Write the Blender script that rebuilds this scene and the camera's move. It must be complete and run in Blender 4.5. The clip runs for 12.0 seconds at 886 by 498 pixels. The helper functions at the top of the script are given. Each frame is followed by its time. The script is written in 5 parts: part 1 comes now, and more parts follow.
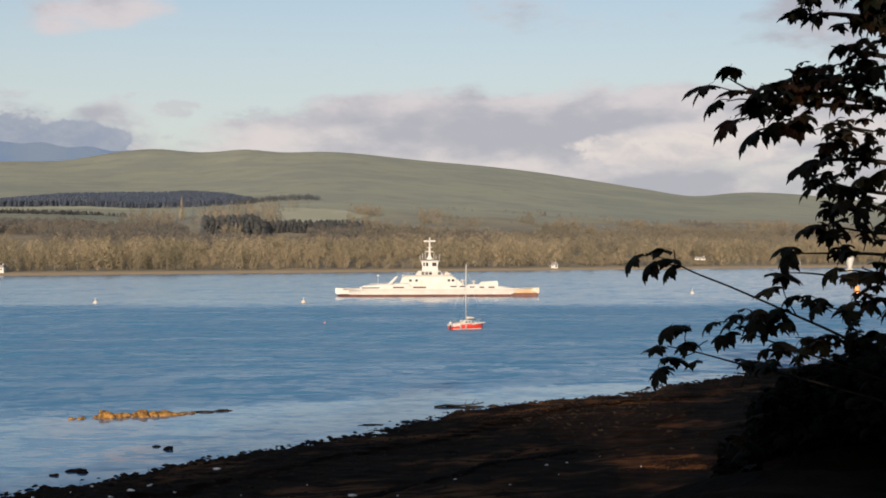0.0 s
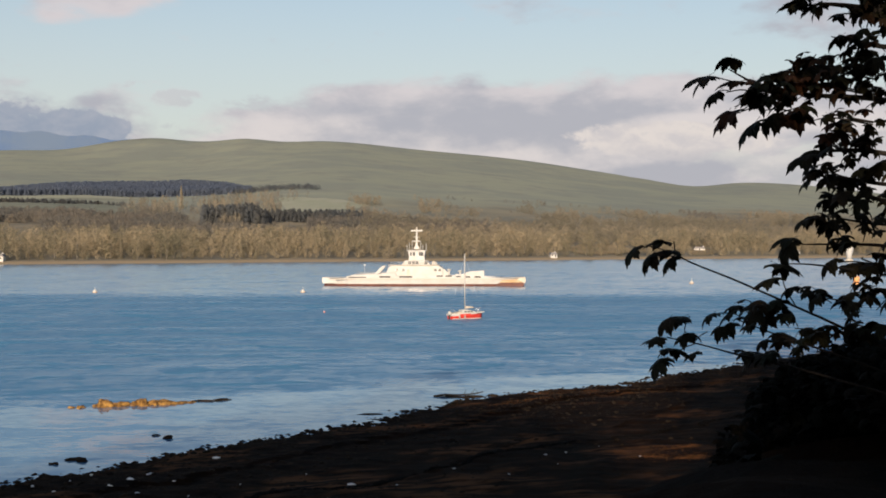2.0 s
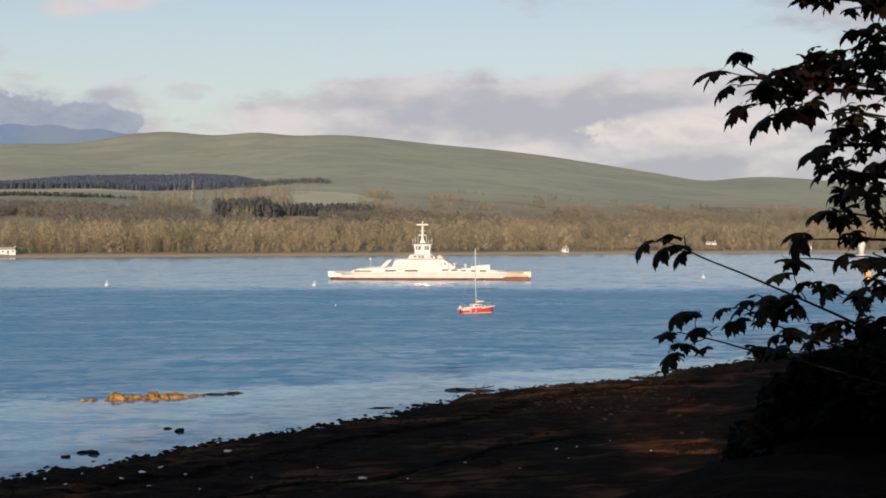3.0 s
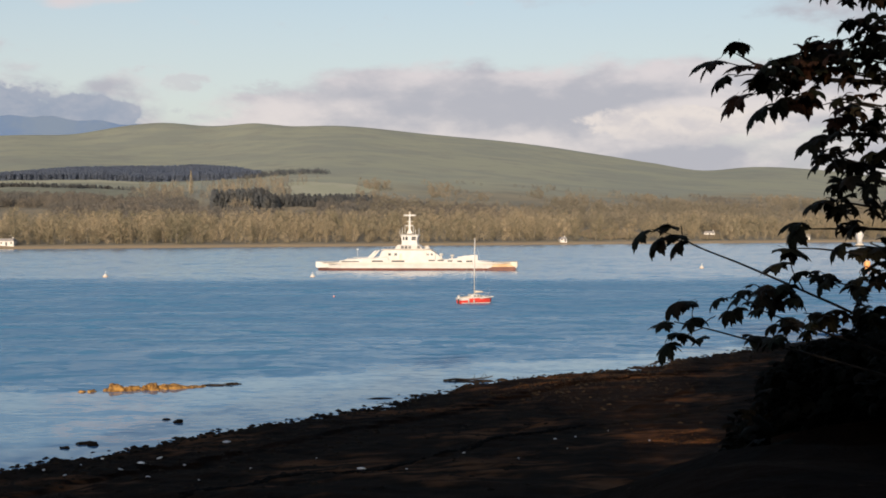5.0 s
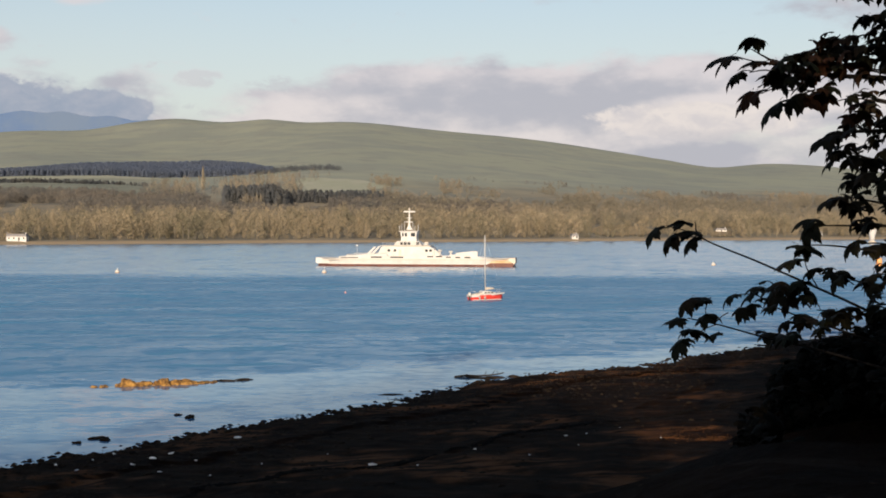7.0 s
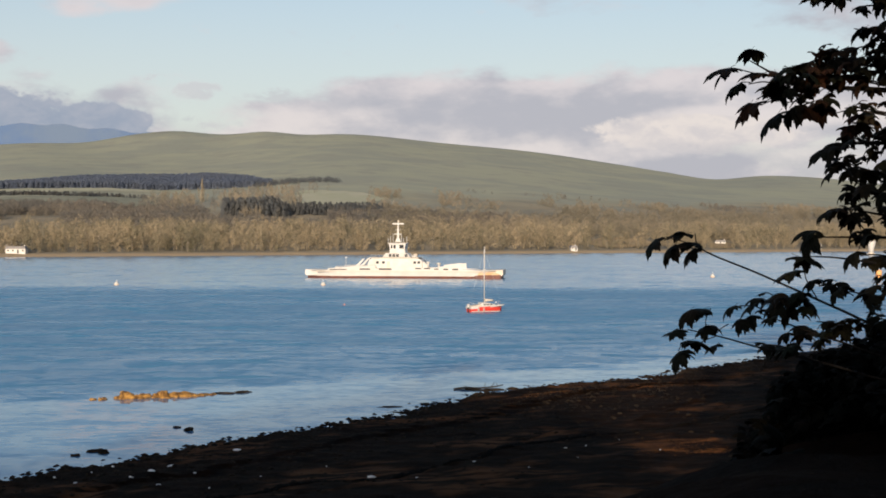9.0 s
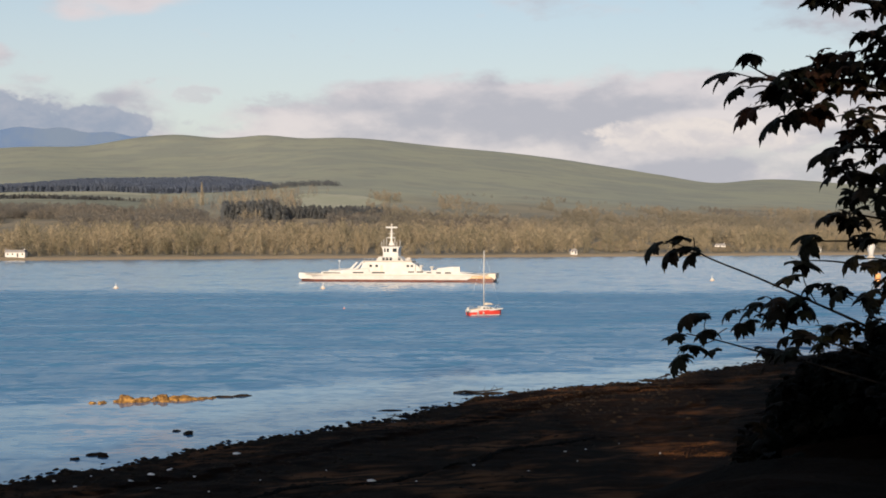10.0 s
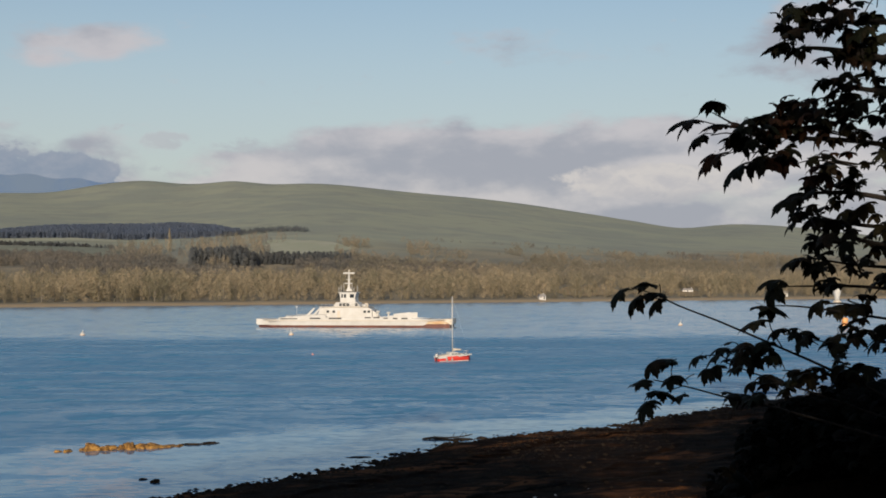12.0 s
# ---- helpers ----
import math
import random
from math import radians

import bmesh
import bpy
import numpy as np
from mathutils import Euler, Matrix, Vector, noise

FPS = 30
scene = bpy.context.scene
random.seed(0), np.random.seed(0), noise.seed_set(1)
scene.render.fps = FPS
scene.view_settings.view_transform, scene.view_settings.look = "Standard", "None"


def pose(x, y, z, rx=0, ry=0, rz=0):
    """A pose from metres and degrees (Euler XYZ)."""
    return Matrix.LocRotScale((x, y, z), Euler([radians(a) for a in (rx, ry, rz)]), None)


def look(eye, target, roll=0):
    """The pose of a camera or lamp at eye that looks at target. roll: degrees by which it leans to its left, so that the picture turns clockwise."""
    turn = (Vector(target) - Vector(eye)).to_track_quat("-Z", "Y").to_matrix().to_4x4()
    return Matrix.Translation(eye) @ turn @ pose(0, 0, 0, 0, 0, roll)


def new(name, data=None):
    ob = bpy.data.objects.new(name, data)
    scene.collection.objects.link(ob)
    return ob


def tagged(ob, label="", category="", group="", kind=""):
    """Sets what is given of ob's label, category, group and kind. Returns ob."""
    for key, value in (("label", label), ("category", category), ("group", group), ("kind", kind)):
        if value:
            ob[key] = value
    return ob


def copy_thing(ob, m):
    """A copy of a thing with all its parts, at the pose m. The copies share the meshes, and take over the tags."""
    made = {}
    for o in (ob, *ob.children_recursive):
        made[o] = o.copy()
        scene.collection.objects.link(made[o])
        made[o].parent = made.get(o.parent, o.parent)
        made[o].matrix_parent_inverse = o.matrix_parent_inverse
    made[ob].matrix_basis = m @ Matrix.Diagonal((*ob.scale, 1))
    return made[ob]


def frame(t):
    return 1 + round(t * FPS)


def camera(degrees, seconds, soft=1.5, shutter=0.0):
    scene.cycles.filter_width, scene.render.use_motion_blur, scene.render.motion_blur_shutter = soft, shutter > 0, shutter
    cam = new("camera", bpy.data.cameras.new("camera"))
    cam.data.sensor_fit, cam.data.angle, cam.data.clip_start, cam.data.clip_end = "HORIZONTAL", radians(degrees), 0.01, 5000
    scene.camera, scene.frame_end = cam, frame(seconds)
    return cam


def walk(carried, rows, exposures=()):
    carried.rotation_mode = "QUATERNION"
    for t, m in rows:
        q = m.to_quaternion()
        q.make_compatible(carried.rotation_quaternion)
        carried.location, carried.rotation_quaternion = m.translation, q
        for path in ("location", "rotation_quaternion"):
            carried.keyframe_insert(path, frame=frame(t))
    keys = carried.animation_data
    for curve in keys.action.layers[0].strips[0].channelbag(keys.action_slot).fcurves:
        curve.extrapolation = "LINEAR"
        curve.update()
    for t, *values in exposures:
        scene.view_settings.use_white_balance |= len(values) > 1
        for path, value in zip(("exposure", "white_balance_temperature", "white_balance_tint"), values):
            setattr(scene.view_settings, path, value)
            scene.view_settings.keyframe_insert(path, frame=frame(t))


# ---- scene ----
EYE = Vector((0, 0, 13.1))


def aim(pan, tilt, roll):
    """Pose at the lookout: degrees to the right of north, downwards, and of lean."""
    a, b = radians(pan), radians(tilt + 0.40)
    way = Vector((math.sin(a) * math.cos(b), math.cos(a) * math.cos(b), -math.sin(b)))
    return look(EYE, EYE + way * 100, roll)


cam = camera(36.1, 12.0, soft=1.8)
walk(cam, [(t, aim(*turn)) for t, *turn in (
    (0.0, -0.074, -0.500, -0.129),
    (0.5, 0.260, -1.079, -0.127),
    (1.0, 0.353, -0.072, 0.016),
    (1.5, 0.328, 0.241, 0.032),
    (2.0, -0.054, -0.062, -0.020),
    (2.5, -0.060, 0.000, 0.000),
    (2.7, -0.562, 0.162, 0.087),
    (4.3, -0.202, 0.234, -0.083),
    (4.5, -0.634, 0.549, 0.027),
    (5.0, -0.458, 0.589, -0.042),
    (5.5, -0.393, 0.496, -0.086),
    (6.0, -0.970, 0.895, 0.023),
    (6.5, -0.938, 0.780, 0.026),
    (7.0, -0.941, 0.743, 0.081),
    (7.2, -0.854, 0.387, -0.049),
    (8.8, -0.884, 0.020, 0.031),
    (9.0, -0.905, 0.234, 0.045),
    (9.5, -0.891, 0.579, 0.032),
    (10.0, -0.891, 0.083, 0.043),
    (10.5, -0.895, -1.115, 0.061),
    (11.0, -0.857, -1.140, 0.034),
    (11.5, 0.705, -2.770, -0.143),
    (12.0, 0.429, -1.834, -0.130),
)], exposures=[
    (0, 0.38, 6620, 13), (1.5, 0.36, 6620, 13), (2.5, 0.39, 6620, 13), (4.5, 0.43, 6620, 13), (7.0, 0.47, 6620, 13), (9.5, 0.46, 6620, 13),
    (10.5, 0.47, 6600, 13), (11.0, 0.38, 6550, 12), (11.5, 0.20, 6400, 10), (12, 0.12, 6350, 10)])

# ---- light ----
SUN_ELEV, SUN_SIDE = radians(13), radians(6)
sun = new("sun", bpy.data.lights.new("sun", "SUN"))
sun.data.energy, sun.data.angle, sun.data.color = 4.1, radians(0.6), (1.0, 0.825, 0.63)
sun_from = Vector((-math.sin(SUN_SIDE) * math.cos(SUN_ELEV), -math.cos(SUN_SIDE) * math.cos(SUN_ELEV), math.sin(SUN_ELEV)))
sun.matrix_world = look(sun_from * 300, (0, 0, 0))

# ---- nodes ----


class Nodes:
    """Short way to write node trees."""

    def __init__(self, tree):
        self.tree = tree
        tree.nodes.clear()

    def put(self, kind, inputs=(), **settings):
        n = self.tree.nodes.new(kind)
        for k, v in settings.items():
            setattr(n, k, v)
        for k, v in dict(inputs).items():
            self.set(n.inputs[k], v)
        return n

    def set(self, socket, v):
        if isinstance(v, bpy.types.NodeSocket):
            self.tree.links.new(v, socket)
        elif isinstance(v, bpy.types.Node):
            self.tree.links.new(v.outputs[0], socket)
        else:
            socket.default_value = v

    def math(self, op, a, b=0.0, c=0.0, clamp=False):
        return self.put("ShaderNodeMath", {0: a, 1: b, 2: c}, operation=op, use_clamp=clamp).outputs[0]

    def ramp(self, v, lo, hi, out0=0.0, out1=1.0):
        n = self.put("ShaderNodeMapRange", {0: v, 1: lo, 2: hi, 3: out0, 4: out1}, interpolation_type="SMOOTHSTEP")
        return n.outputs[0]

    def noise(self, vec, scale, detail=4.0, rough=0.55, lean=0.0):
        return self.put("ShaderNodeTexNoise", {"Vector": vec, "Scale": scale, "Detail": detail, "Roughness": rough, "Distortion": lean}).outputs[0]

    def scaled(self, vec, sx, sy, sz, shift=(0, 0, 0)):
        return self.put("ShaderNodeMapping", {"Vector": vec, "Scale": (sx, sy, sz), "Location": shift}).outputs[0]

    def mix(self, f, a, b):
        n = self.put("ShaderNodeMix", data_type="RGBA")
        for i, v in ((0, f), (6, a), (7, b)):
            if i and isinstance(v, tuple):
                v = (*v, 1.0)
            self.set(n.inputs[i], v)
        return n.outputs[2]


def rgb(*c):
    return (*c, 1.0)


world = bpy.data.worlds.new("sky")
scene.world = world
world.use_nodes = True
k = Nodes(world.node_tree)
ray = k.put("ShaderNodeTexCoord").outputs["Generated"]
sky = k.put("ShaderNodeTexSky", sky_type="NISHITA", sun_disc=False, sun_elevation=SUN_ELEV, sun_rotation=math.pi + SUN_SIDE,
            air_density=1.0, dust_density=1.2, ozone_density=1.5, altitude=0)
xyz = k.put("ShaderNodeSeparateXYZ", {0: ray})
side, up = xyz.outputs[0], xyz.outputs[2]
puffs = k.noise(k.scaled(ray, 9, 9, 24), 1.0, 7.0, 0.55, 0.2)
tufts = k.noise(k.scaled(ray, 30, 30, 62, (3.1, 0, 0)), 1.0, 5.0, 0.58)


def heap(at_side, at_up, wide, high):
    """Weight of a heap of cloud about a direction."""
    a = k.math("DIVIDE", k.math("SUBTRACT", side, at_side), wide)
    c = k.math("DIVIDE", k.math("SUBTRACT", up, at_up), high)
    return k.ramp(k.math("ADD", k.math("MULTIPLY", a, a), k.math("MULTIPLY", c, c)), 1.6, 0.0)


def total(*terms):
    t = terms[0]
    for q in terms[1:]:
        t = k.math("ADD", t, q)
    return t


def times(a, f):
    return k.math("MULTIPLY", a, f)


# a bank of cloud low over the hills, thinning upwards, loose tufts above
billows = k.noise(k.scaled(ray, 46, 46, 80, (1.7, 0, 2.0)), 1.0, 5.0, 0.6, 0.3)
high_tufts = total(heap(-0.262, 0.172, 0.055, 0.020), times(heap(0.278, 0.160, 0.075, 0.036), 1.7), times(heap(0.170, 0.168, 0.02, 0.008), 0.6), heap(-0.335, 0.126, 0.02, 0.012))
low_bank = k.ramp(up, 0.128, 0.090)
gap = heap(-0.17, 0.092, 0.07, 0.020)
cover = total(puffs, times(low_bank, 0.27), times(high_tufts, 0.17), times(tufts, 0.20), times(heap(0.09, 0.092, 0.22, 0.030), 0.22), times(gap, -0.10))
mask = k.math("MAXIMUM", k.ramp(cover, 0.69, 0.89), times(k.ramp(up, 0.085, 0.055), 0.85))
left_bank = heap(-0.33, 0.080, 0.14, 0.030)
grey_bank = total(heap(0.045, 0.086, 0.15, 0.020), times(heap(0.18, 0.046, 0.12, 0.010), 0.55), times(heap(0.25, 0.155, 0.09, 0.03), 0.9), times(heap(-0.12, 0.100, 0.07, 0.012), 0.6))
body = total(k.noise(k.scaled(ray, 14, 14, 34, (0.4, 0, 1.3)), 1.0, 5.0, 0.52, 0.15), times(tufts, 0.3))
grey = k.ramp(total(body, times(grey_bank, 0.28), times(left_bank, 0.3), times(heap(0.165, 0.079, 0.055, 0.012), -0.40), times(heap(0.22, 0.060, 0.12, 0.022), 0.10), times(tufts, 0.22)), 0.62, 1.08)
white = k.mix(k.ramp(up, 0.07, 0.12), (5.45, 5.15, 5.05), (5.1, 4.85, 4.95))
# the dark bank on the mountain, with a ragged top that lifts into one knob
knob = total(times(heap(-0.37, 0.060, 0.13, 0.056), 1.4), times(heap(-0.250, 0.074, 0.036, 0.021), 0.95))
left_mask = k.ramp(total(times(knob, 0.60), times(body, 0.35), times(billows, 0.95)), 1.03, 1.27)
blue_grey = k.mix(left_mask, (3.3, 3.4, 3.8), k.mix(k.ramp(billows, 0.35, 0.7), (2.15, 2.60, 3.35), (2.75, 3.05, 3.65)))
cloud = k.mix(k.math("MAXIMUM", grey, left_mask), white, blue_grey)
# a sunlit heap before the grey, flat and shaded below
heaped = total(times(heap(0.150, 0.074, 0.075, 0.017), 0.60), times(heap(0.215, 0.066, 0.07, 0.020), 0.40), times(billows, 0.55), times(tufts, 0.25))
lit = times(k.ramp(heaped, 0.78, 0.92), k.ramp(up, 0.052, 0.072))
cloud = k.mix(lit, cloud, k.mix(k.ramp(billows, 0.3, 0.65), (4.7, 4.5, 4.55), (5.75, 5.35, 5.05)))
# small grey scraps in the clear gap
scraps = total(heap(-0.222, 0.112, 0.014, 0.006), heap(-0.190, 0.103, 0.020, 0.008), heap(-0.140, 0.101, 0.022, 0.007), heap(-0.100, 0.098, 0.020, 0.009), heap(-0.182, 0.080, 0.024, 0.008))
scrap_mask = k.ramp(total(times(scraps, 0.34), times(billows, 1.2)), 0.76, 1.02, 0.0, 0.6)
mask = k.math("MAXIMUM", k.math("MAXIMUM", mask, left_mask), k.math("MAXIMUM", lit, scrap_mask))
cloud = k.mix(scrap_mask, cloud, (3.75, 3.8, 4.1))
veil = k.mix(k.ramp(up, 0.29, 0.04, 0.0, 0.62), sky.outputs[0], (4.9, 5.0, 4.95))
both = k.mix(k.math("MULTIPLY", mask, 0.93), veil, cloud)
background = k.put("ShaderNodeBackground", {"Color": both, "Strength": 0.10})
k.put("ShaderNodeOutputWorld", {0: background})

# ---- materials ----


def material(name, build, rough=0.8, metal=0.0, spec=0.4):
    m = bpy.data.materials.new(name)
    m.use_nodes = True
    n = Nodes(m.node_tree)
    bsdf = n.put("ShaderNodeBsdfPrincipled", {"Roughness": rough, "Metallic": metal, "Specular IOR Level": spec})
    n.put("ShaderNodeOutputMaterial", {0: bsdf})
    colour, height, depth = build(n, bsdf)
    n.set(bsdf.inputs["Base Color"], colour)
    if height is not None:
        n.set(bsdf.inputs["Normal"], n.put("ShaderNodeBump", {"Height": height, "Distance": depth, "Strength": 1.0}))
    return m


def mottled(name, a, b, scale, rough=0.8, metal=0.0, depth=0.0, grain=6.0, spec=0.4):
    """Two colours mixed at two scales, with relief from the finer one."""
    def build(n, bsdf):
        p = n.put("ShaderNodeTexCoord").outputs["Object"]
        coarse, fine = n.noise(p, scale, 4.0), n.noise(p, scale * grain, 5.0, 0.65)
        f = n.ramp(n.math("ADD", n.math("MULTIPLY", coarse, 0.65), n.math("MULTIPLY", fine, 0.35)), 0.36, 0.64)
        n.set(bsdf.inputs["Roughness"], n.ramp(fine, 0.2, 0.8, rough - 0.08, min(1.0, rough + 0.08)))
        return n.mix(f, a, b), (fine if depth else None), depth
    return material(name, build, rough, metal, spec)


def foliage(name, a, b, c, span, rough=0.7, glow=0.0):
    """Leaf colours that change from tree to tree, with upright streaks, and from spray to spray; thin leaves let some light through."""
    m = bpy.data.materials.new(name)
    m.use_nodes = True
    n = Nodes(m.node_tree)
    g = n.put("ShaderNodeNewGeometry")
    own = n.put("ShaderNodeObjectInfo").outputs["Random"]
    at = g.outputs["Position"]
    broad = n.noise(n.scaled(at, 0.4 / span, 0.4 / span, 0.4 / span), 1.0, 3.0)
    tree = n.noise(n.scaled(at, 2.6 / span, 2.6 / span, 0.8 / span, (9, 4, 2)), 1.0, 3.0, 0.6)
    spray = g.outputs["Random Per Island"]
    f = n.ramp(n.math("ADD", n.math("MULTIPLY", broad, 0.55), n.math("MULTIPLY", tree, 0.45)), 0.40, 0.60)
    pale = n.math("ADD", n.math("MULTIPLY", own, 0.30), n.math("ADD", n.math("MULTIPLY", tree, 0.75), n.math("MULTIPLY", spray, 0.12)))
    colour = n.mix(n.ramp(pale, 0.52, 0.86), n.mix(f, a, b), c)
    bsdf = n.put("ShaderNodeBsdfPrincipled", {"Roughness": rough, "Specular IOR Level": 0.08, "Base Color": colour})
    thin = n.put("ShaderNodeBsdfTranslucent", {"Color": colour})
    n.put("ShaderNodeOutputMaterial", {0: n.put("ShaderNodeMixShader", {0: glow, 1: bsdf, 2: thin})})
    return m


def water_build(n, bsdf):
    p = n.put("ShaderNodeTexCoord").outputs["Object"]
    at = n.put("ShaderNodeSeparateXYZ", {0: p})
    x, y = at.outputs[0], at.outputs[1]
    gusts = n.noise(n.scaled(p, 0.010, 0.022, 1), 1.0, 4.0, 0.55)
    cats_paws = n.noise(n.scaled(p, 0.022, 0.085, 1, (7, 2, 0)), 1.0, 3.0, 0.6, 0.6)
    # calm water along the beach and under the far shore, wind between
    off = n.math("SUBTRACT", n.math("MULTIPLY", y, 0.61), n.math("MULTIPLY", x, 0.40))
    off = n.math("ADD", off, n.math("ADD", n.math("MULTIPLY", gusts, 10.0), n.math("MULTIPLY", cats_paws, 6.0)))
    calm_near = n.math("MULTIPLY", n.ramp(off, 82.5, 88.0, 0.16, 1.0), n.ramp(off, 84.0, 140.0, 0.70, 1.0))
    calm_far = n.ramp(n.math("ADD", y, n.math("ADD", n.math("MULTIPLY", gusts, 60.0), n.math("MULTIPLY", cats_paws, 50.0))), 402.0, 366.0, 0.36, 1.0)
    wind = n.math("MULTIPLY", n.math("MULTIPLY", calm_near, calm_far), n.ramp(cats_paws, 0.30, 0.66, 0.85, 1.20))
    wind = n.math("ADD", n.math("MULTIPLY", wind, 0.88), 0.085)
    n.set(bsdf.inputs["Roughness"], n.math("MULTIPLY", wind, 0.30))
    bsdf.inputs["IOR"].default_value = 1.33

    # slopes of the ripples: fine chop all over, and short steep wavelets that lean to the beach
    def slope(shift):
        swell = n.noise(n.scaled(p, 0.22, 0.36, 1, (shift, 0, 0)), 1.0, 4.0, 0.6, 0.6)
        chop = n.noise(n.scaled(p, 0.8, 1.4, 1, (shift, 5, 0)), 1.0, 3.0, 0.6)
        return n.math("ADD", n.math("MULTIPLY", n.math("SUBTRACT", swell, 0.5), 0.75), n.math("MULTIPLY", n.math("SUBTRACT", chop, 0.5), 0.70))
    wavelets = n.noise(n.scaled(p, 0.10, 0.24, 1, (2, 9, 0)), 1.0, 4.0, 0.58, 0.9)
    steep = n.math("MULTIPLY", n.ramp(wavelets, 0.55, 0.64), -0.60)
    lean_y = n.math("MULTIPLY", n.math("ADD", n.math("MINIMUM", n.math("ADD", slope(37.0), -0.088), -0.032), n.math("MULTIPLY", steep, wind)), wind)
    lean = n.put("ShaderNodeCombineXYZ", {0: n.math("MULTIPLY", n.math("MULTIPLY", slope(0.0), wind), 0.6), 1: n.math("ADD", lean_y, -0.008), 2: 1.0})
    n.set(bsdf.inputs["Normal"], n.put("ShaderNodeVectorMath", {0: lean}, operation="NORMALIZE"))
    return rgb(0.062, 0.182, 0.322), None, 0


WATER = material("lake_water", water_build, 0.2, 0, 0.5)


def hill_build(n, bsdf):
    g = n.put("ShaderNodeNewGeometry").outputs["Position"]
    z = n.put("ShaderNodeSeparateXYZ", {0: g}).outputs[2]
    big = n.noise(n.scaled(g, 0.0050, 0.0042, 0.01), 1.0, 5.0, 0.6, 0.5)
    mid = n.noise(n.scaled(g, 0.016, 0.013, 0.03, (3, 1, 0)), 1.0, 5.0, 0.62, 0.4)
    fine = n.noise(g, 0.06, 4.0, 0.6)
    # grass colours paled and greyed, with aerial haze mixed into them
    grass = n.mix(n.ramp(big, 0.40, 0.62), (0.325, 0.336, 0.252), (0.275, 0.293, 0.238))
    # darker heather and rushes, bleached grass
    grass = n.mix(n.ramp(mid, 0.50, 0.68, 0.0, 0.55), grass, (0.245, 0.245, 0.210))
    grass = n.mix(n.ramp(mid, 0.44, 0.30, 0.0, 0.45), grass, (0.358, 0.358, 0.255))
    brown = n.mix(n.ramp(mid, 0.35, 0.65), (0.30, 0.255, 0.175), (0.20, 0.185, 0.145))
    low = n.ramp(n.math("ADD", z, n.math("MULTIPLY", big, 70.0)), 104.0, 66.0)
    return n.mix(n.ramp(z, 1.9, 1.2), n.mix(low, grass, brown), (0.36, 0.28, 0.18)), n.math("ADD", mid, n.math("MULTIPLY", fine, 0.4)), 2.0


HILL = material("moorland", hill_build, 0.95, 0, 0.1)
# the blue of distance haze is put into the mountain's colour
MOUNTAIN = mottled("hazed_mountain", (0.088, 0.145, 0.265), (0.115, 0.165, 0.25), 0.003, 1.0, spec=0.0)
BROAD = foliage("autumn_broadleaf", (0.225, 0.205, 0.138), (0.36, 0.30, 0.20), (0.49, 0.40, 0.27), 26, glow=0.45)
SCRUB = foliage("bare_brown_woodland", (0.245, 0.222, 0.165), (0.365, 0.31, 0.225), (0.44, 0.385, 0.285), 60, glow=0.45)
DULL = foliage("dull_mixed_woodland", (0.165, 0.165, 0.155), (0.235, 0.21, 0.175), (0.31, 0.27, 0.21), 40, glow=0.45)
# conifers lightened and blued: haze over the slope painted into the needles
PINE = foliage("hazed_conifer", (0.205, 0.25, 0.335), (0.22, 0.26, 0.33), (0.235, 0.265, 0.32), 60, glow=0.55)
SPRUCE = foliage("spruce_stand", (0.16, 0.175, 0.185), (0.185, 0.19, 0.185), (0.23, 0.22, 0.19), 30, glow=0.55)
# leaf colours well below real foliage: the shade is put into them
LEAF = foliage("shaded_leaf", (0.012, 0.015, 0.008), (0.020, 0.017, 0.009), (0.050, 0.022, 0.012), 0.8, 0.6)
PALE_BARK = mottled("birch_bark", (0.16, 0.14, 0.11), (0.26, 0.23, 0.19), 3, 0.9)
# shrub leaves and bark nearly black, to hold the bank's shade in colour
SHRUB = foliage("shaded_shrub_leaf", (0.0035, 0.0042, 0.0022), (0.005, 0.0045, 0.0025), (0.007, 0.005, 0.003), 0.5, 0.9)
BARK = mottled("bark", (0.014, 0.011, 0.009), (0.03, 0.024, 0.018), 9, 0.9, depth=0.02)


def beach_build(n, bsdf):
    p = n.put("ShaderNodeTexCoord").outputs["Object"]
    big, mid, fine = n.noise(p, 0.10, 5.0, 0.6), n.noise(p, 0.9, 5.0, 0.65), n.noise(p, 6.0, 6.0, 0.7)
    z = n.put("ShaderNodeSeparateXYZ", {0: p}).outputs[2]
    stretched = n.noise(n.scaled(p, 0.35, 0.9, 1), 1.0, 5.0, 0.6)
    # near-black ground: part of the beach's shade is put into its colour
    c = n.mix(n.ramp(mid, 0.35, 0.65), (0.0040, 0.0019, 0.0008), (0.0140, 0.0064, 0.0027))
    # rust-brown noise patches that paint the warmth of sunlit ground into the beach
    sunlit_brown = n.math("MULTIPLY", n.ramp(big, 0.50, 0.62), n.ramp(stretched, 0.42, 0.58))
    c = n.mix(n.math("MULTIPLY", sunlit_brown, n.ramp(z, 3.4, 2.9)), c, (0.10, 0.043, 0.018))
    c = n.mix(n.ramp(fine, 0.62, 0.75), c, (0.07, 0.043, 0.025))
    return c, n.math("ADD", mid, n.math("MULTIPLY", fine, 0.6)), 0.16


BEACH = material("shaded_shingle_and_weed", beach_build, 0.95, 0, 0.03)
# stones darkened like the beach, with its shade in their colour
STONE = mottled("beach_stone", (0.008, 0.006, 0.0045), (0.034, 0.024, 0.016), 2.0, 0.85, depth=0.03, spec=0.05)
WEED = mottled("golden_bladder_weed", (0.09, 0.04, 0.010), (0.55, 0.30, 0.075), 2.4, 0.7, depth=0.14)
